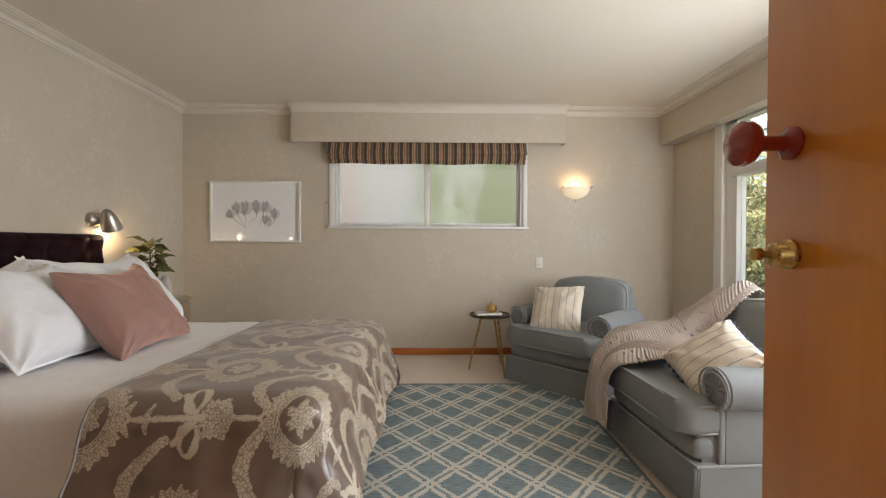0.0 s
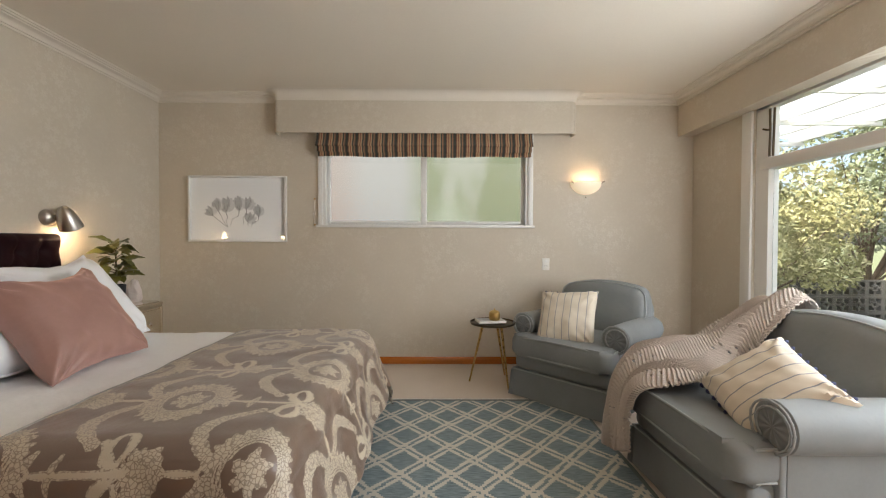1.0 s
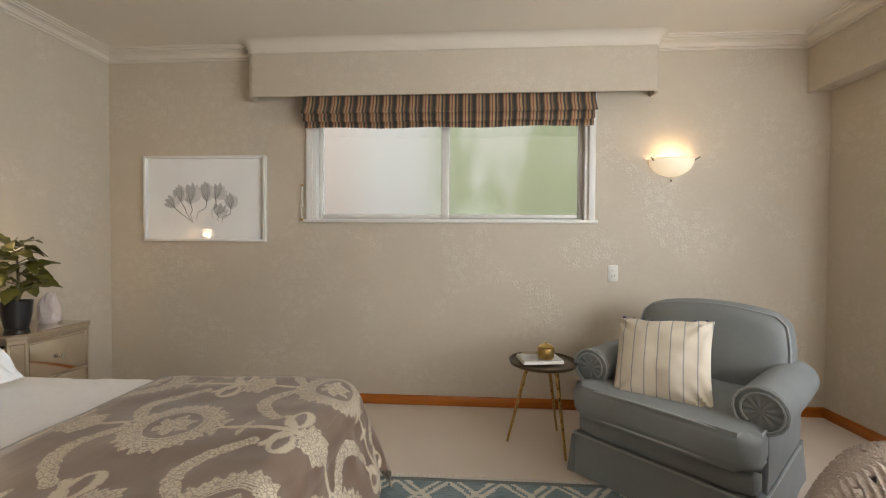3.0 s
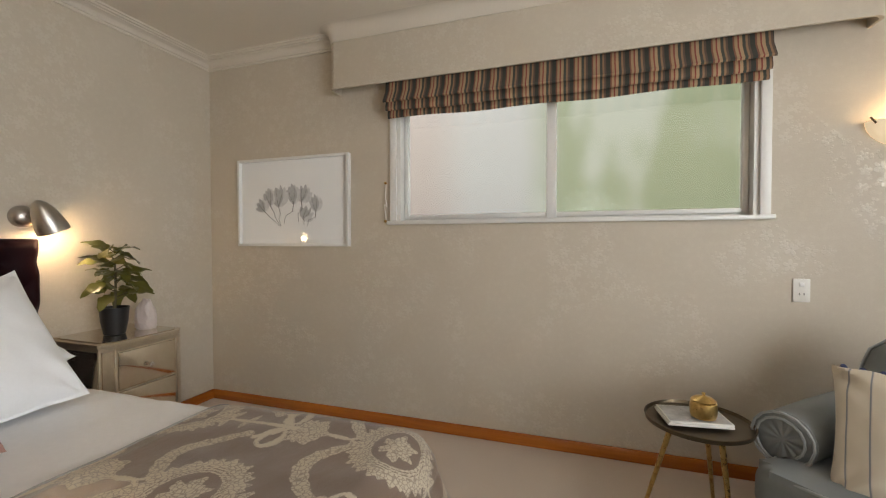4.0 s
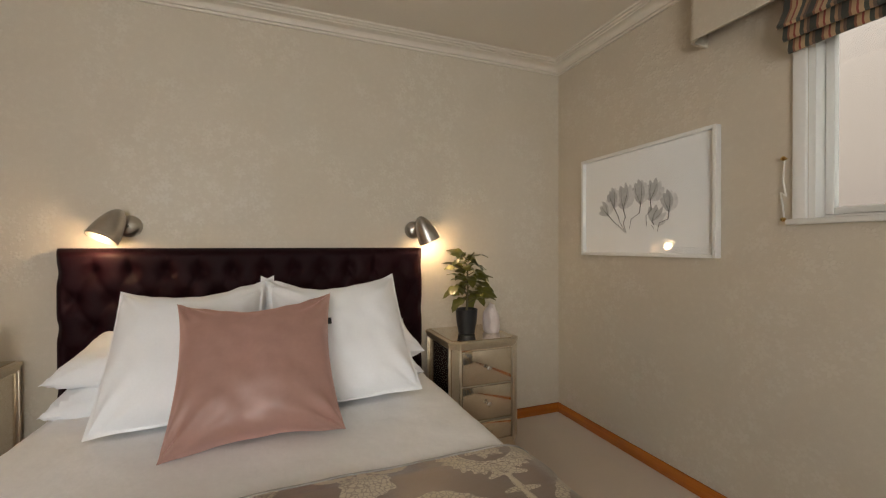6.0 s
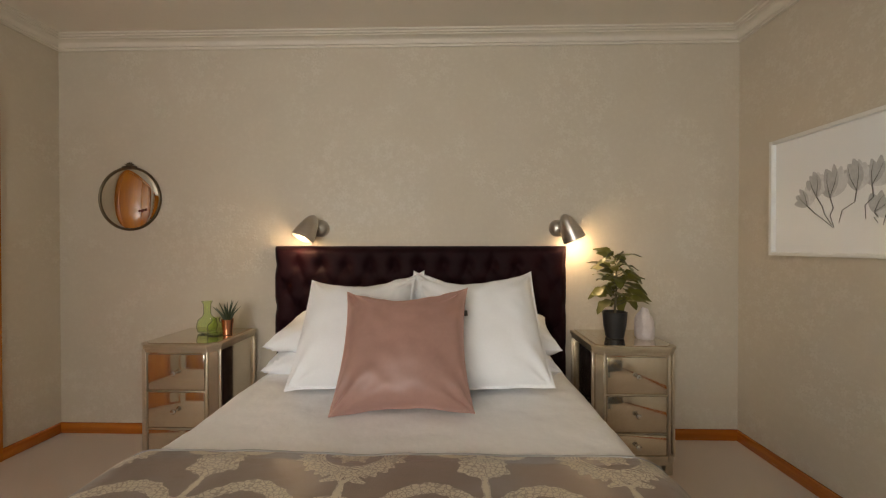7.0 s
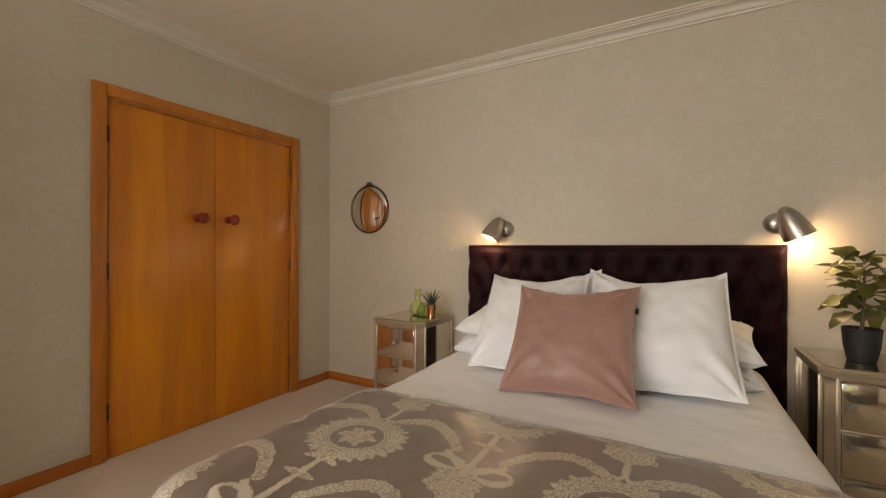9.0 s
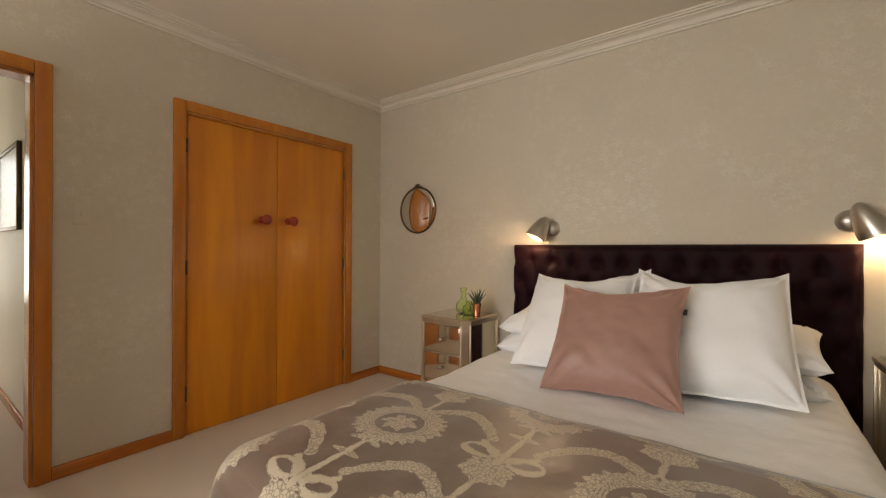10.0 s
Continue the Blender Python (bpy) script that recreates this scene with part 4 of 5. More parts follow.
# ---- seating corner ----
def armchair(m, label):
    """A scroll-arm club chair, its front at local -y."""
    t = thing("armchair", m, label, "armchair", "grey armchairs")
    part("base", rbox(bmesh.new(), -0.36, 0.36, -0.36, 0.38, 0.16, 0.33, 0.03, 6), VELVET, t)
    bm = bmesh.new()
    lo, hi = 0.012, 0.205
    n = 15
    ring = []
    corners = [(-0.375, -0.385), (0.375, -0.385), (0.375, 0.39), (-0.375, 0.39)]
    for i in range(4):
        a, b = corners[i], corners[(i + 1) % 4]
        for j in range(n):
            f = j / n
            ring.append((a[0] + (b[0] - a[0]) * f, a[1] + (b[1] - a[1]) * f, min(f, 1 - f) * n))
    lower = [bm.verts.new((x * (1.03 + 0.006 * math.sin(i * 1.3)), y * (1.03 + 0.006 * math.sin(i * 1.3)), lo)) for i, (x, y, c) in enumerate(ring)]
    upper = [bm.verts.new((x, y, hi)) for x, y, c in ring]
    inn = [bm.verts.new((x * 0.95, y * 0.95, hi + 0.01)) for x, y, c in ring]
    for a, b in ((lower, upper), (upper, inn)):
        for i in range(len(ring)):
            j = (i + 1) % len(ring)
            bm.faces.new((a[i], a[j], b[j], b[i]))
    part("skirt", bm, VELVET, t)
    for x in (-0.378, 0.378):
        bm = bmesh.new()
        for k in (-1, 0, 1):
            tube(bm, [(x, -0.388 + 0.012 * k * (1 if x > 0 else 1), 0.20), (x * 1.03 + 0.012 * k, -0.40, 0.012)], 0.007, 6)
        part("pleat", bm, VELVET, t)
    part("rail", rbox(bmesh.new(), -0.362, 0.362, -0.402, -0.28, 0.213, 0.327, 0.045, 8), VELVET, t)
    part("piping", tube(bmesh.new(), [(-0.378, 0.3, 0.207), (-0.378, -0.39, 0.207), (0.378, -0.39, 0.207), (0.378, 0.3, 0.207)], 0.006), PIPING, t)
    out = [(-0.372, -0.285)]
    for cx, s0 in ((-0.372 + 0.06, math.pi), (0.372 - 0.06, 1.5 * math.pi)):
        out += [(cx + 0.06 * math.cos(s0 + k * math.pi / 12), -0.378 + 0.06 * math.sin(s0 + k * math.pi / 12)) for k in range(7)]
    out += [(0.372, -0.285), (0.268, -0.272), (0.268, 0.22), (-0.268, 0.22), (-0.268, -0.272)]
    bm = prism(bmesh.new(), out, 0.325, 0.462, 0.04, 5)
    for v in bm.verts:
        front = max(0.0, 1 - (v.co.x / 0.40) ** 2)
        v.co.z += (0.022 * front if v.co.z > 0.40 else 0.0)
        k = min(1.0, max(0.0, (-0.30 - v.co.y) / 0.1))
        v.co.y -= k * (0.02 * front + 0.012 * (1 - abs(v.co.z - 0.39) / 0.08))
    seat = part("seat_cushion", bm, VELVET, t)
    for z in (0.338, 0.452):
        pts = [(-0.365, -0.285, z)] + [(-0.365 + 0.73 * i / 10, -0.432 - 0.02 * (1 - (-1 + i / 5) ** 2) + (0.055 if i in (0, 10) else 0), z + (0.018 * (1 - (-1 + i / 5) ** 2) if z > 0.4 else 0)) for i in range(11)] + [(0.365, -0.285, z)]
        part("piping", tube(bmesh.new(), pts, 0.005), PIPING, seat)
    for s in (-1, 1):
        x = s * 0.335
        bm = bmesh.new()
        rbox(bm, min(s * 0.275, s * 0.375), max(s * 0.275, s * 0.375), -0.265, 0.36, 0.20, 0.54, 0.02, 6)
        seg = 24
        def roll(i, j):
            ang = 2 * math.pi * j
            y = -0.285 + 0.62 * i
            r = 0.088 * (1 + 0.05 * math.sin(3 * i))
            return (x + s * 0.012 + r * math.cos(ang), y, 0.522 + r * math.sin(ang) - 0.01 * i)
        grid(bm, 12, seg + 1, roll)
        bmesh.ops.remove_doubles(bm, verts=bm.verts, dist=0.0005)
        arm = part("arm", bm, VELVET, t)
        bm = bmesh.new()
        rbox(bm, x - 0.04, x + 0.04, -0.295, -0.262, 0.20, 0.50, 0.012, 4)
        def face(i, j):
            r, ang = 0.0895 * (1 - i), 2 * math.pi * j
            return (x + s * 0.012 + r * math.cos(ang), -0.285 - 0.013 * (1 - (1 - i) ** 6) - 0.0025 * math.sin(11 * ang) * math.sin(math.pi * i), 0.522 + r * math.sin(ang))
        grid(bm, 9, 67, face)
        bmesh.ops.remove_doubles(bm, verts=bm.verts, dist=0.0003)
        bmesh.ops.recalc_face_normals(bm, faces=bm.faces)
        part("scroll", bm, VELVET, arm)
        spiral = [(x + s * 0.012 + s * (0.089 - 0.0125 * max(0, k - 14) / 8) * math.cos(k * math.pi / 8 + 3.6), -0.301, 0.522 + (0.089 - 0.0125 * max(0, k - 14) / 8) * math.sin(k * math.pi / 8 + 3.6)) for k in range(0, 34)]
        part("piping", tube(bmesh.new(), spiral, 0.0045, 6), PIPING, arm)
    def back_shape(p):
        k = (p.z - 0.40) / 0.44
        w = 1.0 + 0.10 * math.sin(math.pi * min(1, max(0, k)))
        p.x *= w
        p.z -= 0.055 * (p.x / 0.36) ** 2 * max(0, k)
        p.y += 0.12 * max(0, k) - 0.025 * (1 - (p.x / 0.4) ** 2) * math.sin(math.pi * min(1, max(0, k))) * (1 if p.y < 0.22 else 0)
        return p
    back = part("back_cushion", rbox(bmesh.new(), -0.325, 0.325, 0.13, 0.31, 0.42, 0.845, 0.065, 14, back_shape), VELVET, t)
    pts = []
    for i in range(25):
        a = math.pi * i / 24
        x = -0.345 * math.cos(a) * (1 if abs(math.cos(a)) < 0.9 else 1.0)
        p = back_shape(Vector((max(-0.318, min(0.318, -0.40 * math.cos(a))), 0.155, 0.47 + 0.365 * min(1.0, math.sin(a) * 1.5))))
        pts.append(p)
    part("piping", tube(bmesh.new(), pts, 0.005), PIPING, back)
    part("outer_back", rbox(bmesh.new(), -0.345, 0.345, 0.28, 0.42, 0.18, 0.74, 0.05, 8, lambda p: Vector((p.x, p.y + 0.08 * max(0, p.z - 0.3), p.z - 0.05 * (p.x / 0.36) ** 2))), VELVET, t)
    return t


def ticking_cushion(m, w, seed):
    c = thing("cushion", m, "cream cotton cushion with thin blue-grey stripes and navy tufts", "cushion", "striped cushions")
    part("cover", pillow(bmesh.new(), w, w, 0.17, 30, 0.08, seed), TICKING, c)
    for i in range(9):
        for z in (-1, 1):
            x = -w / 2 + 0.03 + (w - 0.06) * i / 8
            part("tuft", lathe(bmesh.new(), [(0.002, -0.012), (0.009, -0.008), (0.011, 0.0), (0.006, 0.010), (0.001, 0.013)], 7, pose(x, 0.0, z * w / 2 * (0.99 - 0.075 * (1 - (2 * x / w) ** 2)))), TUFT, c)
    return c


C1 = pose(3.70, 5.71, 0, 0, 0, -46)
C2 = pose(4.02, 4.40, 0, 0, 0, -87)
armchair(C1, "blue-grey velvet club armchair with scroll arms, by the side table")
armchair(C2, "blue-grey velvet club armchair with scroll arms under a knitted throw")
ticking_cushion(C1 @ pose(-0.05, -0.19, 0.60, -31, -4, 12), 0.42, 31.0)
ticking_cushion(C2 @ pose(0.17, -0.15, 0.575, -50, 24, -4), 0.37, 37.0)


# knitted throw over the second chair
COLS = [
    [(-0.42, 0.50, 0.52), (-0.42, 0.36, 0.79), (-0.46, 0.16, 0.70), (-0.47, -0.02, 0.60), (-0.47, -0.20, 0.575), (-0.46, -0.34, 0.54), (-0.445, -0.46, 0.40), (-0.44, -0.49, 0.26), (-0.44, -0.50, 0.08)],
    [(-0.32, 0.53, 0.55), (-0.31, 0.38, 0.865), (-0.33, 0.18, 0.755), (-0.33, 0.0, 0.645), (-0.32, -0.18, 0.625), (-0.31, -0.33, 0.61), (-0.30, -0.46, 0.49), (-0.30, -0.505, 0.32), (-0.31, -0.51, 0.11)],
    [(-0.20, 0.53, 0.55), (-0.19, 0.39, 0.875), (-0.16, 0.15, 0.74), (-0.13, 0.03, 0.585), (-0.07, -0.15, 0.505), (-0.04, -0.31, 0.49), (-0.11, -0.47, 0.475), (-0.16, -0.505, 0.36), (-0.17, -0.51, 0.17)],
]
def catmull(pts, t):
    n = len(pts) - 1
    i = min(int(t * n), n - 1)
    f = t * n - i
    p = [Vector(pts[max(0, min(n, i + k))]) for k in (-1, 0, 1, 2)]
    return 0.5 * (2 * p[1] + (p[2] - p[0]) * f + (2 * p[0] - 5 * p[1] + 4 * p[2] - p[3]) * f * f + (3 * p[1] - p[0] - 3 * p[2] + p[3]) * f ** 3)


def throw_at(i, j):
    a, b, c = (catmull(col, i) for col in COLS)
    w = 2 * j - 1
    p = a * (w * (w - 1) / 2) + b * (1 - w * w) + c * (w * (w + 1) / 2)
    lying = min(1.0, max(0.0, (0.80 - i) / 0.15))
    fold = (0.5 + 0.5 * lying) * (0.020 * math.sin(j * 10 + i * 7) + 0.022 * noise.noise((i * 6, j * 3, 2)))
    zig = abs((j * 5 + 0.6 * math.sin(i * 9)) % 2 - 1) * 17
    rib = 0.0050 * math.sin(i * 520 + zig)
    out = fold + rib + 0.018
    return p + Vector((-0.25 * out, -out * (0.35 + 0.6 * (1 - lying)), out * (0.3 + 0.7 * lying)))


bm = bmesh.new()
vs = grid(bm, 420, 88, throw_at)
holes = []
faces = list(bm.faces)
for n, f in enumerate(faces):
    i, j = divmod(n, 87)
    if j % 9 in (3, 4, 5) and i % 12 in (4, 5, 6) and (i // 12 + j // 8) % 4 < 2 and (i // 60) % 2 == 0:
        holes.append(f)
bmesh.ops.delete(bm, geom=holes, context="FACES")
th = thing("throw_blanket", C2, "oatmeal chunky knitted throw draped over armchair back and arm", "blanket")
tk = part("knit", bm, KNIT, th)
so = tk.modifiers.new("thickness", "SOLIDIFY")
so.thickness = 0.005

# side table
st = thing("side_table", pose(3.02, 5.83, 0.0), "small round brass tripod side table", "table")
part("tabletop", lathe(bmesh.new(), [(0.166, 0.512), (0.172, 0.515), (0.176, 0.53), (0.173, 0.531), (0.168, 0.520), (0.0005, 0.519)], 48), BRONZE, st)
for tx, ty, fx, fy in ((-0.07, 0.03, -0.165, 0.185), (0.06, -0.04, 0.125, -0.005), (0.04, 0.06, 0.15, 0.34)):
    part("leg", tube(bmesh.new(), [(tx, ty, 0.512), (fx, fy, 0.0)], 0.011, 10, 0.007), BRASS, st)
mg = thing("magazine", pose(3.0, 5.82, 0.5305, 0, 0, 8), "stack of two magazines with a grey photo cover", "magazine")
part("lower_copy", boxed(-0.105, 0.105, -0.075, 0.075, 0.0, 0.008, bevel=0.001), PAGES, mg)
part("upper_copy", boxed(-0.100, 0.106, -0.072, 0.076, 0.008, 0.015, bevel=0.001), PAGES, mg)
part("cover", boxed(-0.095, 0.10, -0.067, 0.07, 0.015, 0.0156), PRINT, mg)
cj = thing("candle_jar", pose(3.03, 5.80, 0.546), "round hammered gold lidded candle jar", "candle")
part("jar", lathe(bmesh.new(), [(0.03, 0), (0.039, 0.004), (0.043, 0.018), (0.043, 0.045), (0.041, 0.058), (0.038, 0.060)], 28), GOLD, cj)
part("lid", lathe(bmesh.new(), [(0.039, 0.060), (0.040, 0.064), (0.028, 0.073), (0.008, 0.078), (0.004, 0.082), (0.007, 0.088), (0.001, 0.092)], 28), GOLD, cj)

# rug, partly under the bed
RX, RY = 2.755, 4.41
rg = thing("rug", pose(RX, RY, 0), "blue-grey flatweave rug with a cream trellis pattern", "rug")
bm = bmesh.new()
def rug_at(i, j):
    x, y = -0.835 + 1.67 * i, -1.19 + 2.38 * j
    return (x + 0.004 * math.sin(y * 7), y, 0.010 + 0.002 * noise.noise((x * 5, y * 5, 0)))
grid(bm, 60, 80, rug_at)
ex = bmesh.ops.extrude_edge_only(bm, edges=[e for e in bm.edges if e.is_boundary])["geom"]
for v in ex:
    if isinstance(v, bmesh.types.BMVert):
        v.co.z = 0.001
bmesh.ops.recalc_face_normals(bm, faces=bm.faces)
part("weave", bm, RUG, rg)
bm = bmesh.new()
rr = random.Random(4)
for i in range(230):
    x = -0.83 + 1.66 * i / 229
    for s in (1, -1):
        y = s * 1.188
        l = 0.03 + 0.015 * rr.random()
        tube(bm, [(x, y, 0.006), (x + rr.uniform(-0.006, 0.006), y + s * l * 0.5, 0.006), (x + rr.uniform(-0.012, 0.012), y + s * l, 0.003)], 0.0022, 4)
tagged(part("fringe", bm, PAGES, rg, "short cream fringe"), kind="stuff")


# ---- lamps on the walls ----
def reading_lamp(place, down, side, name):
    """A bullet-shaped wall spot: place on the west wall, down is where its mouth points."""
    t = thing("wall_lamp", pose(*place), "brushed nickel bullet-shaped reading lamp on the wall, lit", "lamp", "reading lamps")
    part("base", lathe(bmesh.new(), [(0.054, 0.0), (0.054, 0.014), (0.046, 0.034), (0.026, 0.048), (0.002, 0.052)], 24, pose(0, 0, 0, 0, 90)), NICKEL, t)
    d = Vector(down).normalized()
    turn = (-d).to_track_quat("Z", "X").to_matrix().to_4x4()
    neck = Vector((0.065, 0, 0.0))
    part("arm", tube(bmesh.new(), [(0.03, 0, 0), neck], 0.010), NICKEL, t)
    prof = [(0.068, -0.082), (0.065, -0.050), (0.058, -0.012), (0.046, 0.031), (0.033, 0.058), (0.017, 0.076), (0.002, 0.082)]
    bm = bmesh.new()
    seg = 28
    rings = [[bm.verts.new((r * math.cos(2 * math.pi * i / seg), r * math.sin(2 * math.pi * i / seg), z)) for i in range(seg)] for r, z in [(0.064, -0.082)] + prof]
    for a, b in zip(rings, rings[1:]):
        for i in range(seg):
            bm.faces.new((a[i], a[(i + 1) % seg], b[(i + 1) % seg], b[i]))
    bm.faces.new(rings[-1])
    centre = neck + Vector((0.035, side * 0.035, 0.022)) + d * 0.02
    bmesh.ops.transform(bm, matrix=Matrix.Translation(centre) @ turn, verts=bm.verts)
    shade = part("shade", bm, NICKEL, t)
    bm = lathe(bmesh.new(), [(0.004, 0.036), (0.027, 0.014), (0.054, -0.045), (0.053, -0.060), (0.027, -0.066), (0.001, -0.067)], 20)
    bmesh.ops.transform(bm, matrix=Matrix.Translation(centre) @ turn, verts=bm.verts)
    part("bulb", bm, BULB, t, "glowing warm bulb")
    lamp = Vector(place) + centre + d * 0.12
    bulb(name, lamp, LAMP_WATTS, (1.0, 0.70, 0.40), 0.03)
    return t


LAMP_WATTS = 1.1
reading_lamp((0.0, 5.40, 1.30), (-0.02, 0.42, -0.9), 1, "reading_light")
reading_lamp((0.0, 3.93, 1.30), (0.34, -0.36, -0.86), -1, "reading_light")

sc = thing("wall_sconce", pose(3.968, N, 1.65), "half-bowl alabaster glass wall sconce with brass prongs, lit", "lamp")
bm = bmesh.new()
def bowl(i, j):
    a, e = math.pi * i, math.pi / 2 * j
    return (-0.145 * math.cos(a) * math.sin(e) if True else 0, -0.115 * math.sin(a) * math.sin(e) - 0.004, 0.055 - 0.115 * math.cos(e))
grid(bm, 29, 13, bowl)
bmesh.ops.remove_doubles(bm, verts=bm.verts, dist=0.0004)
bmesh.ops.recalc_face_normals(bm, faces=bm.faces)
gb = part("bowl", bm, SHADE_GLASS, sc, "glowing frosted glass half bowl")
so = gb.modifiers.new("thickness", "SOLIDIFY")
so.thickness = 0.004
for x, z in ((-0.14, 0.05), (0.14, 0.05), (0.0, -0.07)):
    part("prong", tube(bmesh.new(), [(x * 0.9, -0.05 if x else -0.01, z - 0.01), (x * 1.12, -0.07 if x else -0.02, z + (0.012 if x else -0.02))], 0.004), BRONZE, sc)
part("backplate", boxed(-0.05, 0.05, -0.012, 0.0, -0.04, 0.05, bevel=0.003), BRONZE, sc)
bulb("sconce_light", (3.968, N - 0.07, 1.715), 0.55, (1.0, 0.68, 0.36), 0.03)

# ---- things on the walls ----
pc = thing("framed_picture", pose(0.735, N, 1.445), "white box-framed pencil drawing of magnolia blossoms behind glass", "picture")
w, h, d = 0.452, 0.305, 0.035
bm = bmesh.new()
for a in ((-w, -w + 0.018, -d, 0, -h, h), (w - 0.018, w, -d, 0, -h, h), (-w + 0.018, w - 0.018, -d, 0, h - 0.018, h), (-w + 0.018, w - 0.018, -d, 0, -h, -h + 0.018)):
    box(bm, *a, bevel=0.002)
part("frame", bm, WHITE, pc)
sheet_paper = part("paper", boxed(-w + 0.017, w - 0.017, -0.008, -0.004, -h + 0.017, h - 0.017), PAPER_WHITE, pc)
def petal(bm, x, z, length, width, ang, depth):
    n = 8
    left, right = [], []
    for i in range(n + 1):
        f = i / n
        wd2 = width * math.sin(math.pi * min(1, f * 0.92 + 0.05)) ** 0.8 / 2
        bend = 0.08 * length * math.sin(math.pi * f)
        for s, arr in ((-1, left), (1, right)):
            px, pz = s * wd2 + bend, f * length
            arr.append(bm.verts.new((x + px * math.cos(ang) + pz * math.sin(ang), depth, z - px * math.sin(ang) + pz * math.cos(ang))))
    for i in range(n):
        bm.faces.new((left[i], right[i], right[i + 1], left[i + 1]))
blooms = ((-0.235, -0.03, 0.10, -0.5), (-0.185, 0.01, 0.125, -0.15), (-0.115, 0.0, 0.15, 0.12), (0.01, 0.015, 0.14, -0.12), (0.075, 0.03, 0.12, 0.3), (0.085, -0.085, 0.10, 0.75), (0.19, -0.04, 0.115, -0.1))
feet = ((-0.10, -0.17), (-0.105, -0.16), (-0.095, -0.17), (-0.07, -0.15), (0.05, -0.14), (0.10, -0.16), (0.12, -0.17))
for q, (x, z, l, a) in enumerate(blooms):
    inner, outer = bmesh.new(), bmesh.new()
    wide = (1.5, 0.8, 1.1, 0.75, 1.3, 1.7, 0.9)[q]
    for k, s in enumerate((-0.75, 0.7, -0.35, 0.32, 0.0)):
        petal(inner if k % 2 else outer, x, z - 0.03, l * (0.80 + 0.05 * k), l * (0.44 - 0.03 * k) * (1.15 if (k + q) % 3 else 0.85), a + s * 0.75 * wide, -0.0085 - 0.0003 * k - 0.0001 * q)
    part("blossom", outer, PENCIL, sheet_paper, "grey pencil blossom", smooth=False)
    part("blossom", inner, PENCIL_PALE, sheet_paper, "pale pencil blossom", smooth=False)
    bm = bmesh.new()
    for s in (-0.35, 0.25):
        b1, b2 = a + s, a + s * 0.7
        tube(bm, [(x, -0.0112, z - 0.03), (x + 0.45 * l * math.sin(b1), -0.0112, z - 0.03 + 0.45 * l * math.cos(b1)), (x + 0.8 * l * math.sin(b2), -0.0112, z - 0.03 + 0.8 * l * math.cos(b2))], 0.0016, 4, 0.0005)
    fx, fz = feet[q]
    tube(bm, [(x, -0.0108, z - 0.03), (x * 0.75 + fx * 0.25 + 0.012, -0.0108, z * 0.7 + fz * 0.3 - 0.03), ((x + 2 * fx) / 3 - 0.012, -0.0108, (z + 2 * fz) / 3), (fx, -0.0108, fz)], 0.0024, 4, 0.0012)
    part("twig", bm, PENCIL_DARK, sheet_paper, "dark pencil twig")
gp = pane("glazing", (-w + 0.017, w - 0.017, -0.022, -0.020, -h + 0.017, h - 0.017), PANE, pc, "picture glass")

mr = thing("wall_mirror", pose(0.0, 2.715, 1.49), "small round convex wall mirror in a thin bronze frame with crest", "mirror")
part("glass", lathe(bmesh.new(), [(0.19, 0.006), (0.19, 0.010)] + [(0.188 * math.cos(k), 0.010 + 0.020 * math.sin(k) ** 1.5) for k in [x * math.pi / 28 for x in range(1, 14)]] + [(0.0005, 0.030)], 56, pose(0, 0, 0, 0, 90)), MIRROR, mr)
bm = bmesh.new()
tube(bm, [(0.010, 0.195 * math.cos(a), 0.195 * math.sin(a)) for a in [i * 2 * math.pi / 56 for i in range(57)]], 0.008, 8)
part("frame", bm, BRONZE, mr)
bm = bmesh.new()
for a in (-0.9, -0.45, 0.0, 0.45, 0.9):
    tube(bm, [(0.012, 0.0, 0.20), (0.014, 0.022 * math.sin(a), 0.20 + 0.022 * math.cos(a)), (0.012, 0.036 * math.sin(a), 0.20 + 0.030 * math.cos(a))], 0.007, 6, 0.003)
tube(bm, [(0.012, -0.045, 0.198), (0.014, 0, 0.206), (0.012, 0.045, 0.198)], 0.007, 6)
part("crest", bm, BRONZE, mr)

sw = thing("power_outlet", pose(3.602, N, 0.94), "white plastic wall switch and outlet plate", "outlet")
part("plate", boxed(-0.034, 0.034, -0.009, 0, -0.055, 0.055, bevel=0.003), PLASTIC, sw)
part("rocker", boxed(-0.010, 0.010, -0.014, -0.009, 0.018, 0.036, bevel=0.002), WHITE, sw)
bm = bmesh.new()
for x, a in ((-0.009, 0.4), (0.009, -0.4)):
    box(bm, x - 0.0015, x + 0.0015, -0.0096, -0.009, -0.022, -0.012)
part("socket", bm, DARK, sw)

sw2 = thing("light_switch", pose(2.14, S, 1.33, 0, 0, 180), "flat cream light switch plate by the door", "switch")
part("plate", boxed(-0.036, 0.036, -0.007, 0, -0.058, 0.058, bevel=0.003), SWITCH, sw2)
part("rocker", boxed(-0.008, 0.008, -0.011, -0.007, -0.012, 0.012, bevel=0.002), SWITCH, sw2)

cc = thing("blind_cord", pose(1.447, N, 1.30), "thin beige blind cord wound on a small brass cleat", "cord")
part("cord", tube(bmesh.new(), [(0.0, -0.012, 0.24), (-0.004, -0.014, 0.15), (0.008, -0.016, 0.09), (-0.012, -0.016, 0.11), (-0.004, -0.015, 0.05), (0.0, -0.012, 0.0)], 0.0035, 6), PAGES, cc)
for z in (0.0, 0.24):
    part("cleat", lathe(bmesh.new(), [(0.004, 0), (0.004, 0.014), (0.009, 0.018), (0.008, 0.025), (0.001, 0.027)], 10, pose(0, 0, z, 90)), BRASS, cc)

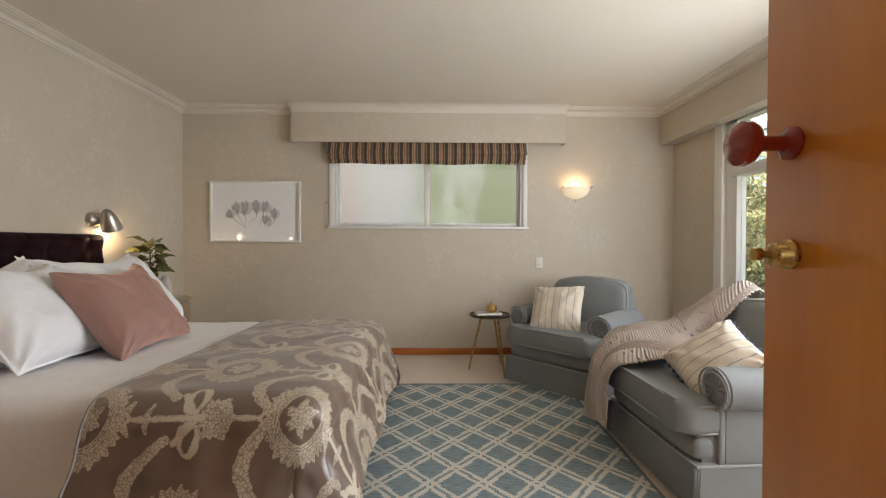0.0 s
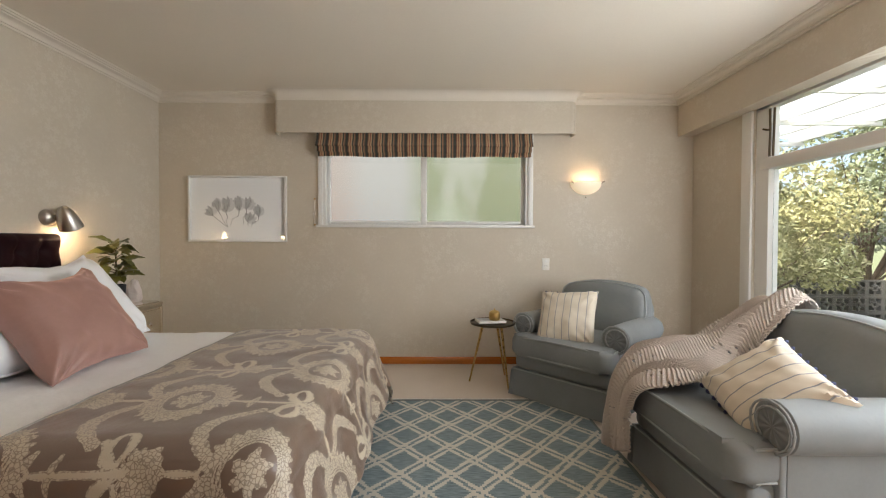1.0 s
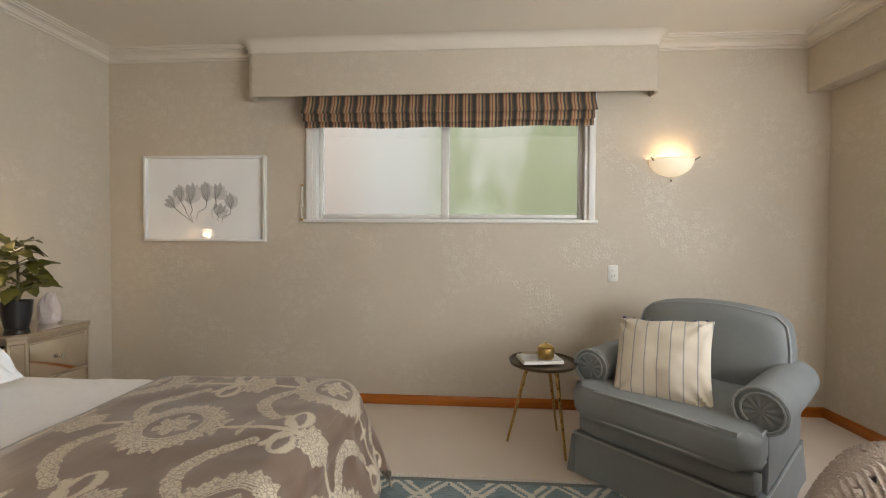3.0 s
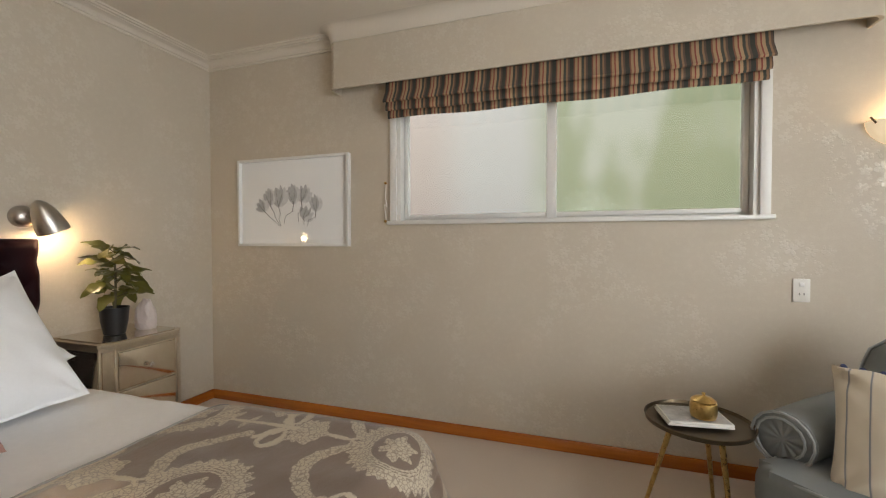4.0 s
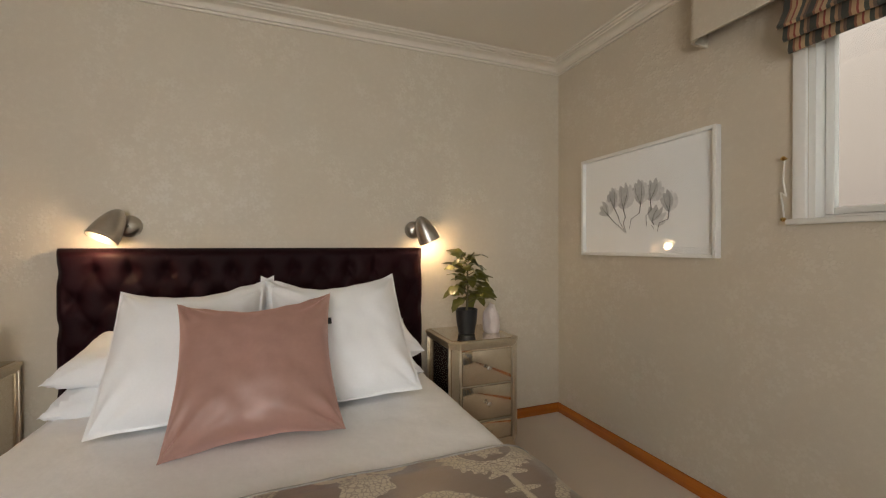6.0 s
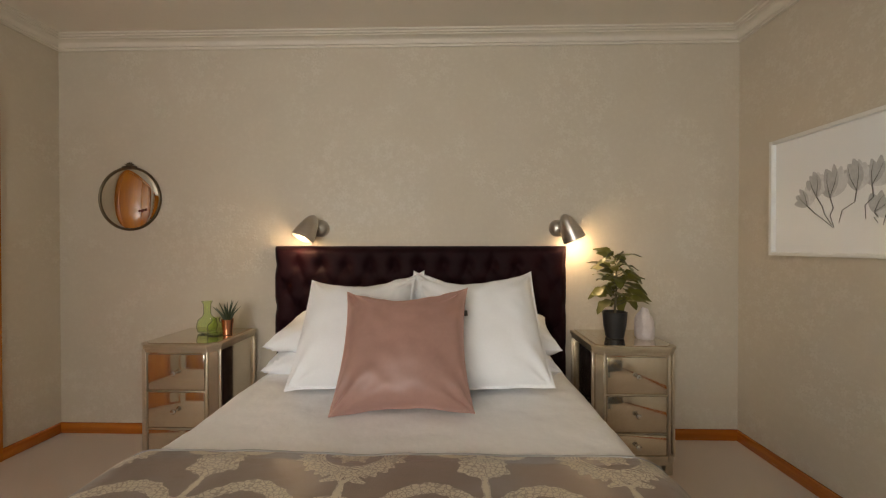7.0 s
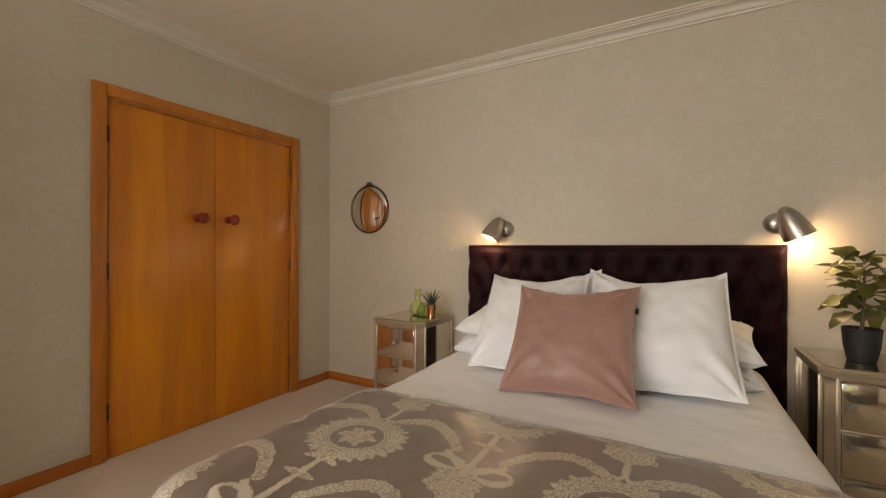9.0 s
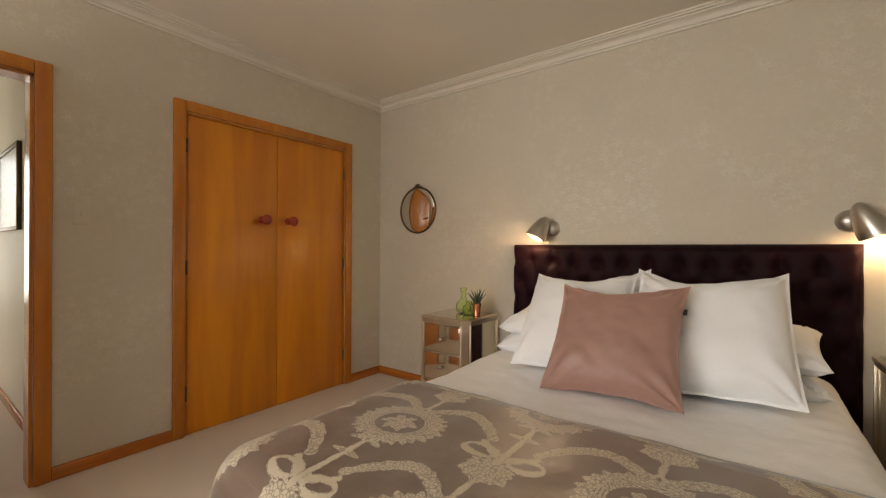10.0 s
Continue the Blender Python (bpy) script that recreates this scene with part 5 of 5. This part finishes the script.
hp = thing("hall_picture", pose(HX0, 0.78, 1.56, 0, 0, 90), "grey framed picture on the hall wall", "picture")
bm = bmesh.new()
for a in ((-0.42, -0.395, -0.025, 0, -0.29, 0.29), (0.395, 0.42, -0.025, 0, -0.29, 0.29), (-0.395, 0.395, -0.025, 0, 0.265, 0.29), (-0.395, 0.395, -0.025, 0, -0.29, -0.265)):
    box(bm, *a, bevel=0.002)
part("frame", bm, BRONZE, hp)
part("print", boxed(-0.394, 0.394, -0.012, -0.004, -0.264, 0.264), PRINT, hp)

# ---- things on the nightstands ----
pl = thing("potted_plant", pose(0.25, 5.655, 0.681), "leafy green plant in a matt black pot", "plant")
part("pot", lathe(bmesh.new(), [(0.042, 0.0), (0.048, 0.004), (0.060, 0.07), (0.066, 0.145), (0.062, 0.146), (0.058, 0.128), (0.001, 0.126)], 32), BLACK, pl)
part("soil", lathe(bmesh.new(), [(0.058, 0.128), (0.04, 0.133), (0.001, 0.134)], 20), SOIL, pl)
part("stalk", tube(bmesh.new(), [(0, 0, 0.12), (0.008, 0.004, 0.25), (-0.004, 0.01, 0.40)], 0.008, 8, 0.004), STEM, pl)


def leaf_mesh(length, width, droop):
    bm = bmesh.new()
    n = 7
    rows = []
    for i in range(n + 1):
        f = i / n
        wd2 = width / 2 * (math.sin(math.pi * f ** 0.85) ** 0.7 if 0 < f < 1 else 0.04) * (1 + 0.12 * math.sin(i * 2.3))
        z = -droop * f * f
        rows.append([bm.verts.new((s * wd2, f * length, z + (0.22 * wd2 if s else 0) + 0.004 * math.sin(i * 1.7 + s))) for s in (-1, 0, 1)])
    for a, b in zip(rows, rows[1:]):
        for k in (0, 1):
            bm.faces.new((a[k], a[k + 1], b[k + 1], b[k]))
    return bm


rr = random.Random(8)
kinds = []
for l, wdt, dr in ((0.125, 0.075, 0.045), (0.11, 0.066, 0.055), (0.085, 0.055, 0.02)):
    o = part("leaf", leaf_mesh(l, wdt, dr), LEAF, pl)
    kinds.append(o.data)
    bpy.data.objects.remove(o)
for i in range(44):
    i *= 33 / 43
    hgt = 0.20 + 0.26 * (i / 33)
    az = i * 137.5 + rr.uniform(-15, 15)
    tilt = rr.uniform(-35, 25) + 35 * (i / 33) ** 2
    reach = 0.075 * (1 - 0.6 * i / 33) + 0.012
    o = new("leaf", kinds[rr.randrange(3)])
    o.parent = pl
    o.matrix_basis = pose(0.004, 0.006, hgt, 0, 0, az) @ pose(0, reach * 0.6, 0, tilt, rr.uniform(-45, 45), 0)
    bmq = tube(bmesh.new(), [(0.004, 0.006, hgt - 0.02), tuple((pose(0.004, 0.006, hgt, 0, 0, az) @ Vector((0, reach * 0.62, 0.002))))], 0.0025, 5)
    if int(i) % 2 == 0:
        part("twig", bmq, STEM, pl)
    else:
        bmq.free()

qz = thing("crystal", pose(0.27, 5.81, 0.681, 0, 0, 20), "rough pale rose quartz crystal point", "ornament")
bm = bmesh.new()
bmesh.ops.create_icosphere(bm, subdivisions=3, radius=1.0)
for v in bm.verts:
    p = v.co.copy()
    k = 1 + 0.16 * noise.noise(p * 1.6) + 0.05 * noise.noise(p * 5)
    zz = max(-0.62, p.z)
    f = (zz + 0.62) / 1.62
    v.co = Vector((p.x * 0.062 * k * (1.05 - 0.35 * f), p.y * 0.050 * k * (1.05 - 0.35 * f), f * 0.17 * k))
part("stone", bm, QUARTZ, qz, smooth=False)

bt = thing("glass_bottle", pose(0.17, 3.305, 0.681), "round green glass bottle vase with a slim neck", "vase", "green bottles")
vase = part("vessel", lathe(bmesh.new(), [(0.03, 0), (0.05, 0.008), (0.058, 0.04), (0.05, 0.075), (0.024, 0.10), (0.02, 0.12), (0.022, 0.17), (0.030, 0.185), (0.028, 0.186), (0.018, 0.168), (0.016, 0.12), (0.02, 0.102), (0.046, 0.074), (0.053, 0.04), (0.046, 0.012), (0.001, 0.01)], 32), GREEN_GLASS, bt)
bt2 = thing("glass_bottle", pose(0.22, 3.385, 0.681), "squat green glass bud vase", "vase", "green bottles")
part("vessel", lathe(bmesh.new(), [(0.03, 0), (0.042, 0.006), (0.046, 0.035), (0.04, 0.06), (0.022, 0.075), (0.020, 0.085), (0.026, 0.098), (0.023, 0.098), (0.016, 0.085), (0.018, 0.073), (0.036, 0.058), (0.041, 0.034), (0.036, 0.01), (0.001, 0.009)], 32), GREEN_GLASS, bt2)
cp = thing("succulent_pot", pose(0.23, 3.46, 0.681), "spiky dark succulent in a copper cup", "plant")
part("cup", lathe(bmesh.new(), [(0.022, 0), (0.026, 0.003), (0.025, 0.02), (0.033, 0.085), (0.034, 0.09), (0.031, 0.09), (0.028, 0.075), (0.001, 0.074)], 28), COPPER, cp)
for i in range(15):
    a, e = i * 2.4, 0.15 + 0.55 * ((i * 7) % 15) / 15
    l = 0.10 + 0.05 * ((i * 5) % 7) / 7
    dx, dy = math.cos(a) * math.sin(e), math.sin(a) * math.sin(e)
    part("leaf", tube(bmesh.new(), [(dx * 0.01, dy * 0.01, 0.072), (dx * l * 0.5, dy * l * 0.5, 0.072 + l * 0.5 * math.cos(e)), (dx * l * 1.1, dy * l * 1.1, 0.072 + l * math.cos(e) * 0.95)], 0.008, 6, 0.001), SUCCULENT, cp)


# ---- garden outside the windows ----
GRASS = mat("lawn", (0.17, 0.19, 0.085), 0.9, coarse=(3, 0.3), fine=(40, 0.3), relief=0.8, relief_size=60, depth=0.02)
LEAVES = mat("foliage", (0.36, 0.35, 0.16), 0.5, coarse=(1.1, 0.45), fine=(9, 0.35), relief=0, through_light=0.0)
LEAVES_DARK = mat("foliage_dark", (0.20, 0.23, 0.12), 0.5, coarse=(1.1, 0.45), fine=(9, 0.3), relief=0)
BARK = mat("bark", (0.14, 0.10, 0.07), 0.9, relief=0.8, relief_size=40, depth=0.01)
BLOCK = mat("breeze_block", (0.10, 0.095, 0.085), 0.85, relief=0.4, relief_size=60)
HOUSE = mat("neighbour_wall", (0.62, 0.50, 0.46), 0.7, coarse=(1, 0.08))
ROOFING = mat("pergola_sheet", (0.80, 0.82, 0.84), 0.4, through_light=0.0)
rb = ROOFING.node_tree.nodes["Principled BSDF"]
tr = ROOFING.node_tree.nodes.new("ShaderNodeBsdfTranslucent")
mxs = ROOFING.node_tree.nodes.new("ShaderNodeMixShader")
mxs.inputs[0].default_value = 0.85
tr.inputs[0].default_value = (0.9, 0.92, 0.94, 1)
ROOFING.node_tree.links.new(rb.outputs[0], mxs.inputs[1])
ROOFING.node_tree.links.new(tr.outputs[0], mxs.inputs[2])
ROOFING.node_tree.links.new(mxs.outputs[0], ROOFING.node_tree.nodes["Material Output"].inputs[0])

GZ = -0.7
tagged(part("ground", boxed(-400, 400, -400, 400, GZ - 0.2, GZ), GRASS, smooth=False), "rough green lawn round the house", "ground", kind="structure")
tagged(part("foundation", boxed(-0.12, 5.1, -1.2, 6.62, GZ, -0.1), PLAIN, smooth=False), "plain house foundation under the floor", "wall", kind="structure")


def foliage(name, blobs, count, size, material, seed, parent):
    """Many small leaves spread through soft blobs (x, y, z, radius)."""
    rng = np.random.RandomState(seed)
    vol = np.array([b[3] ** 2 for b in blobs])
    pick = rng.choice(len(blobs), count, p=vol / vol.sum())
    d = rng.normal(size=(count, 3))
    d /= np.linalg.norm(d, axis=1)[:, None]
    rad = np.array([b[3] for b in blobs])[pick] * (0.45 + 0.6 * rng.rand(count) ** 0.6)
    c = np.array([b[:3] for b in blobs])[pick] + d * rad[:, None] * np.array([1, 1, 0.8])
    a = rng.normal(size=(count, 3)) + np.array([0, 0, -0.4])
    a /= np.linalg.norm(a, axis=1)[:, None]
    b = np.cross(a, rng.normal(size=(count, 3)))
    b /= np.linalg.norm(b, axis=1)[:, None]
    s = size * (0.6 + 0.8 * rng.rand(count))[:, None]
    co = np.stack([c - a * s, c + b * s * 0.42, c + a * s, c - b * s * 0.42], 1).reshape(-1, 3)
    me = bpy.data.meshes.new(name)
    me.from_pydata(co.tolist(), [], np.arange(4 * count).reshape(-1, 4).tolist())
    me.materials.append(material)
    ob = new(name, me)
    ob.parent = parent
    return ob


def tree(name, x, y, height, blobs, count, size, material, seed, label):
    t = thing(name, pose(x, y, GZ), label, "tree" if name == "tree" else "shrub")
    rr = random.Random(seed)
    bm = bmesh.new()
    tube(bm, [(0, 0, 0), (0.05, 0.02, height * 0.3), (-0.04, 0.05, height * 0.6)], 0.09, 8, 0.05)
    for bx, by, bz, r in blobs:
        m = (bx * 0.35, by * 0.35, height * 0.35 + bz * 0.2)
        tube(bm, [(0.0, 0.0, height * 0.2), m, (bx, by, bz)], 0.035, 6, 0.008)
    part("trunk", bm, BARK, t)
    foliage("crown", blobs, count, size, material, seed, t)
    return t


def blobs(seed, n, sx, sy, z0, z1, r):
    rr = random.Random(seed)
    return [(rr.uniform(-sx, sx), rr.uniform(-sy, sy), rr.uniform(z0, z1), rr.uniform(0.6, 1.3) * r) for _ in range(n)]


tree("shrub", 6.9, 8.7, 2.2, blobs(1, 22, 1.1, 0.9, 0.5, 2.9, 0.36), 17000, 0.036, LEAVES, 1, "leafy light green garden shrub")
tree("shrub", 9.4, 11.3, 2.4, blobs(2, 16, 1.4, 0.8, 0.9, 3.0, 0.5), 17000, 0.04, LEAVES, 2, "leafy yellow-green garden shrub")
tree("tree", 12.2, 11.8, 4.0, blobs(3, 30, 2.6, 1.6, 1.0, 4.2, 0.6), 16000, 0.055, LEAVES_DARK, 3, "dark green spreading garden tree")
tree("tree", 8.5, 13.0, 4.5, blobs(4, 22, 2.6, 1.8, 0.8, 4.6, 0.8), 16000, 0.06, LEAVES, 4, "tall light green tree behind the fence")
tree("shrub", 10.5, 6.0, 2.4, blobs(5, 14, 1.2, 1.2, 0.6, 2.8, 0.5), 6000, 0.06, LEAVES, 5, "broad leafy green shrub")
tree("tree", 13.0, 7.0, 5.0, blobs(6, 22, 2.0, 2.6, 1.0, 5.2, 0.85), 9000, 0.1, LEAVES_DARK, 6, "dark green tree at the garden's edge")

# pierced block fence
fn = thing("block_fence", pose(7.6, 9.9, GZ), "dark pierced breeze-block garden fence", "fence")
bm = bmesh.new()
B, q = 0.29, 0.035
for a in ((0, B, 0, 0.09, 0, q), (0, B, 0, 0.09, B - q, B), (0, q, 0, 0.09, q, B - q), (B - q, B, 0, 0.09, q, B - q)):
    box(bm, *a)
m0, m1 = B * 0.32, B * 0.68
for a in ((m0, m1, 0, 0.09, m0, m0 + 0.025), (m0, m1, 0, 0.09, m1 - 0.025, m1), (m0, m0 + 0.025, 0, 0.09, m0 + 0.025, m1 - 0.025), (m1 - 0.025, m1, 0, 0.09, m0 + 0.025, m1 - 0.025)):
    box(bm, *a)
h = B / 2 - 0.015
for a in ((h, h + 0.03, 0, 0.09, q, m0), (h, h + 0.03, 0, 0.09, m1, B - q), (q, m0, 0, 0.09, h, h + 0.03), (m1, B - q, 0, 0.09, h, h + 0.03)):
    box(bm, *a)
first = part("block", bm, BLOCK, fn, smooth=False)
data = first.data
bpy.data.objects.remove(first)
for i in range(22):
    for j in range(4):
        o = new("block", data)
        o.parent = fn
        o.location = (i * 0.292, 0, 0.02 + j * 0.292)

# pergola with a translucent roof over the terrace
pg = thing("pergola", pose(0, 0, GZ), "white pergola with translucent roof sheets on slim rafters", "pergola")
part("roof_sheet", boxed(5.2, 8.6, 3.0, 9.6, 3.62, 3.625), ROOFING, pg, smooth=False)
for i in range(6):
    x = 5.4 + i * 0.62
    part("rafter", boxed(x, x + 0.04, 3.0, 9.6, 3.5, 3.6), WHITE, pg)
for i in range(6):
    y = 3.4 + i * 1.2
    part("batten", boxed(5.2, 8.6, y, y + 0.035, 3.44, 3.5), WHITE, pg)
for x, y in ((8.5, 3.1),):
    part("post", boxed(x, x + 0.09, y, y + 0.09, 0, 3.5), WHITE, pg)

# glowing backdrop beyond the obscure window: blurred garden light put into its emission colours
m, nt, b = bare("glowing_backdrop")
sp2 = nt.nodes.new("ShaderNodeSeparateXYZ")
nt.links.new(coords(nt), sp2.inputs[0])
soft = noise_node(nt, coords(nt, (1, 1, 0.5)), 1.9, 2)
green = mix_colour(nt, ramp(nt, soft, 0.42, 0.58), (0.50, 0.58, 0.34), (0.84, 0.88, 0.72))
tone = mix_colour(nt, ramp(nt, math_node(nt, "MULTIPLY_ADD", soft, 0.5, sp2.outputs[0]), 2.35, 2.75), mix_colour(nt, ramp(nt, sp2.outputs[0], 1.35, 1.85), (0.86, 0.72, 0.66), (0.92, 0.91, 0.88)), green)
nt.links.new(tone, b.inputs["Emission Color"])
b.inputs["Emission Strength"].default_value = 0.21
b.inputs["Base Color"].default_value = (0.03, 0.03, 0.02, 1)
tagged(part("backdrop", boxed(-1.5, 6.0, 7.35, 7.4, GZ, 4.5), m, smooth=False), "glowing backdrop sheet with blurred garden tones beyond the obscure window", "backdrop", kind="structure")
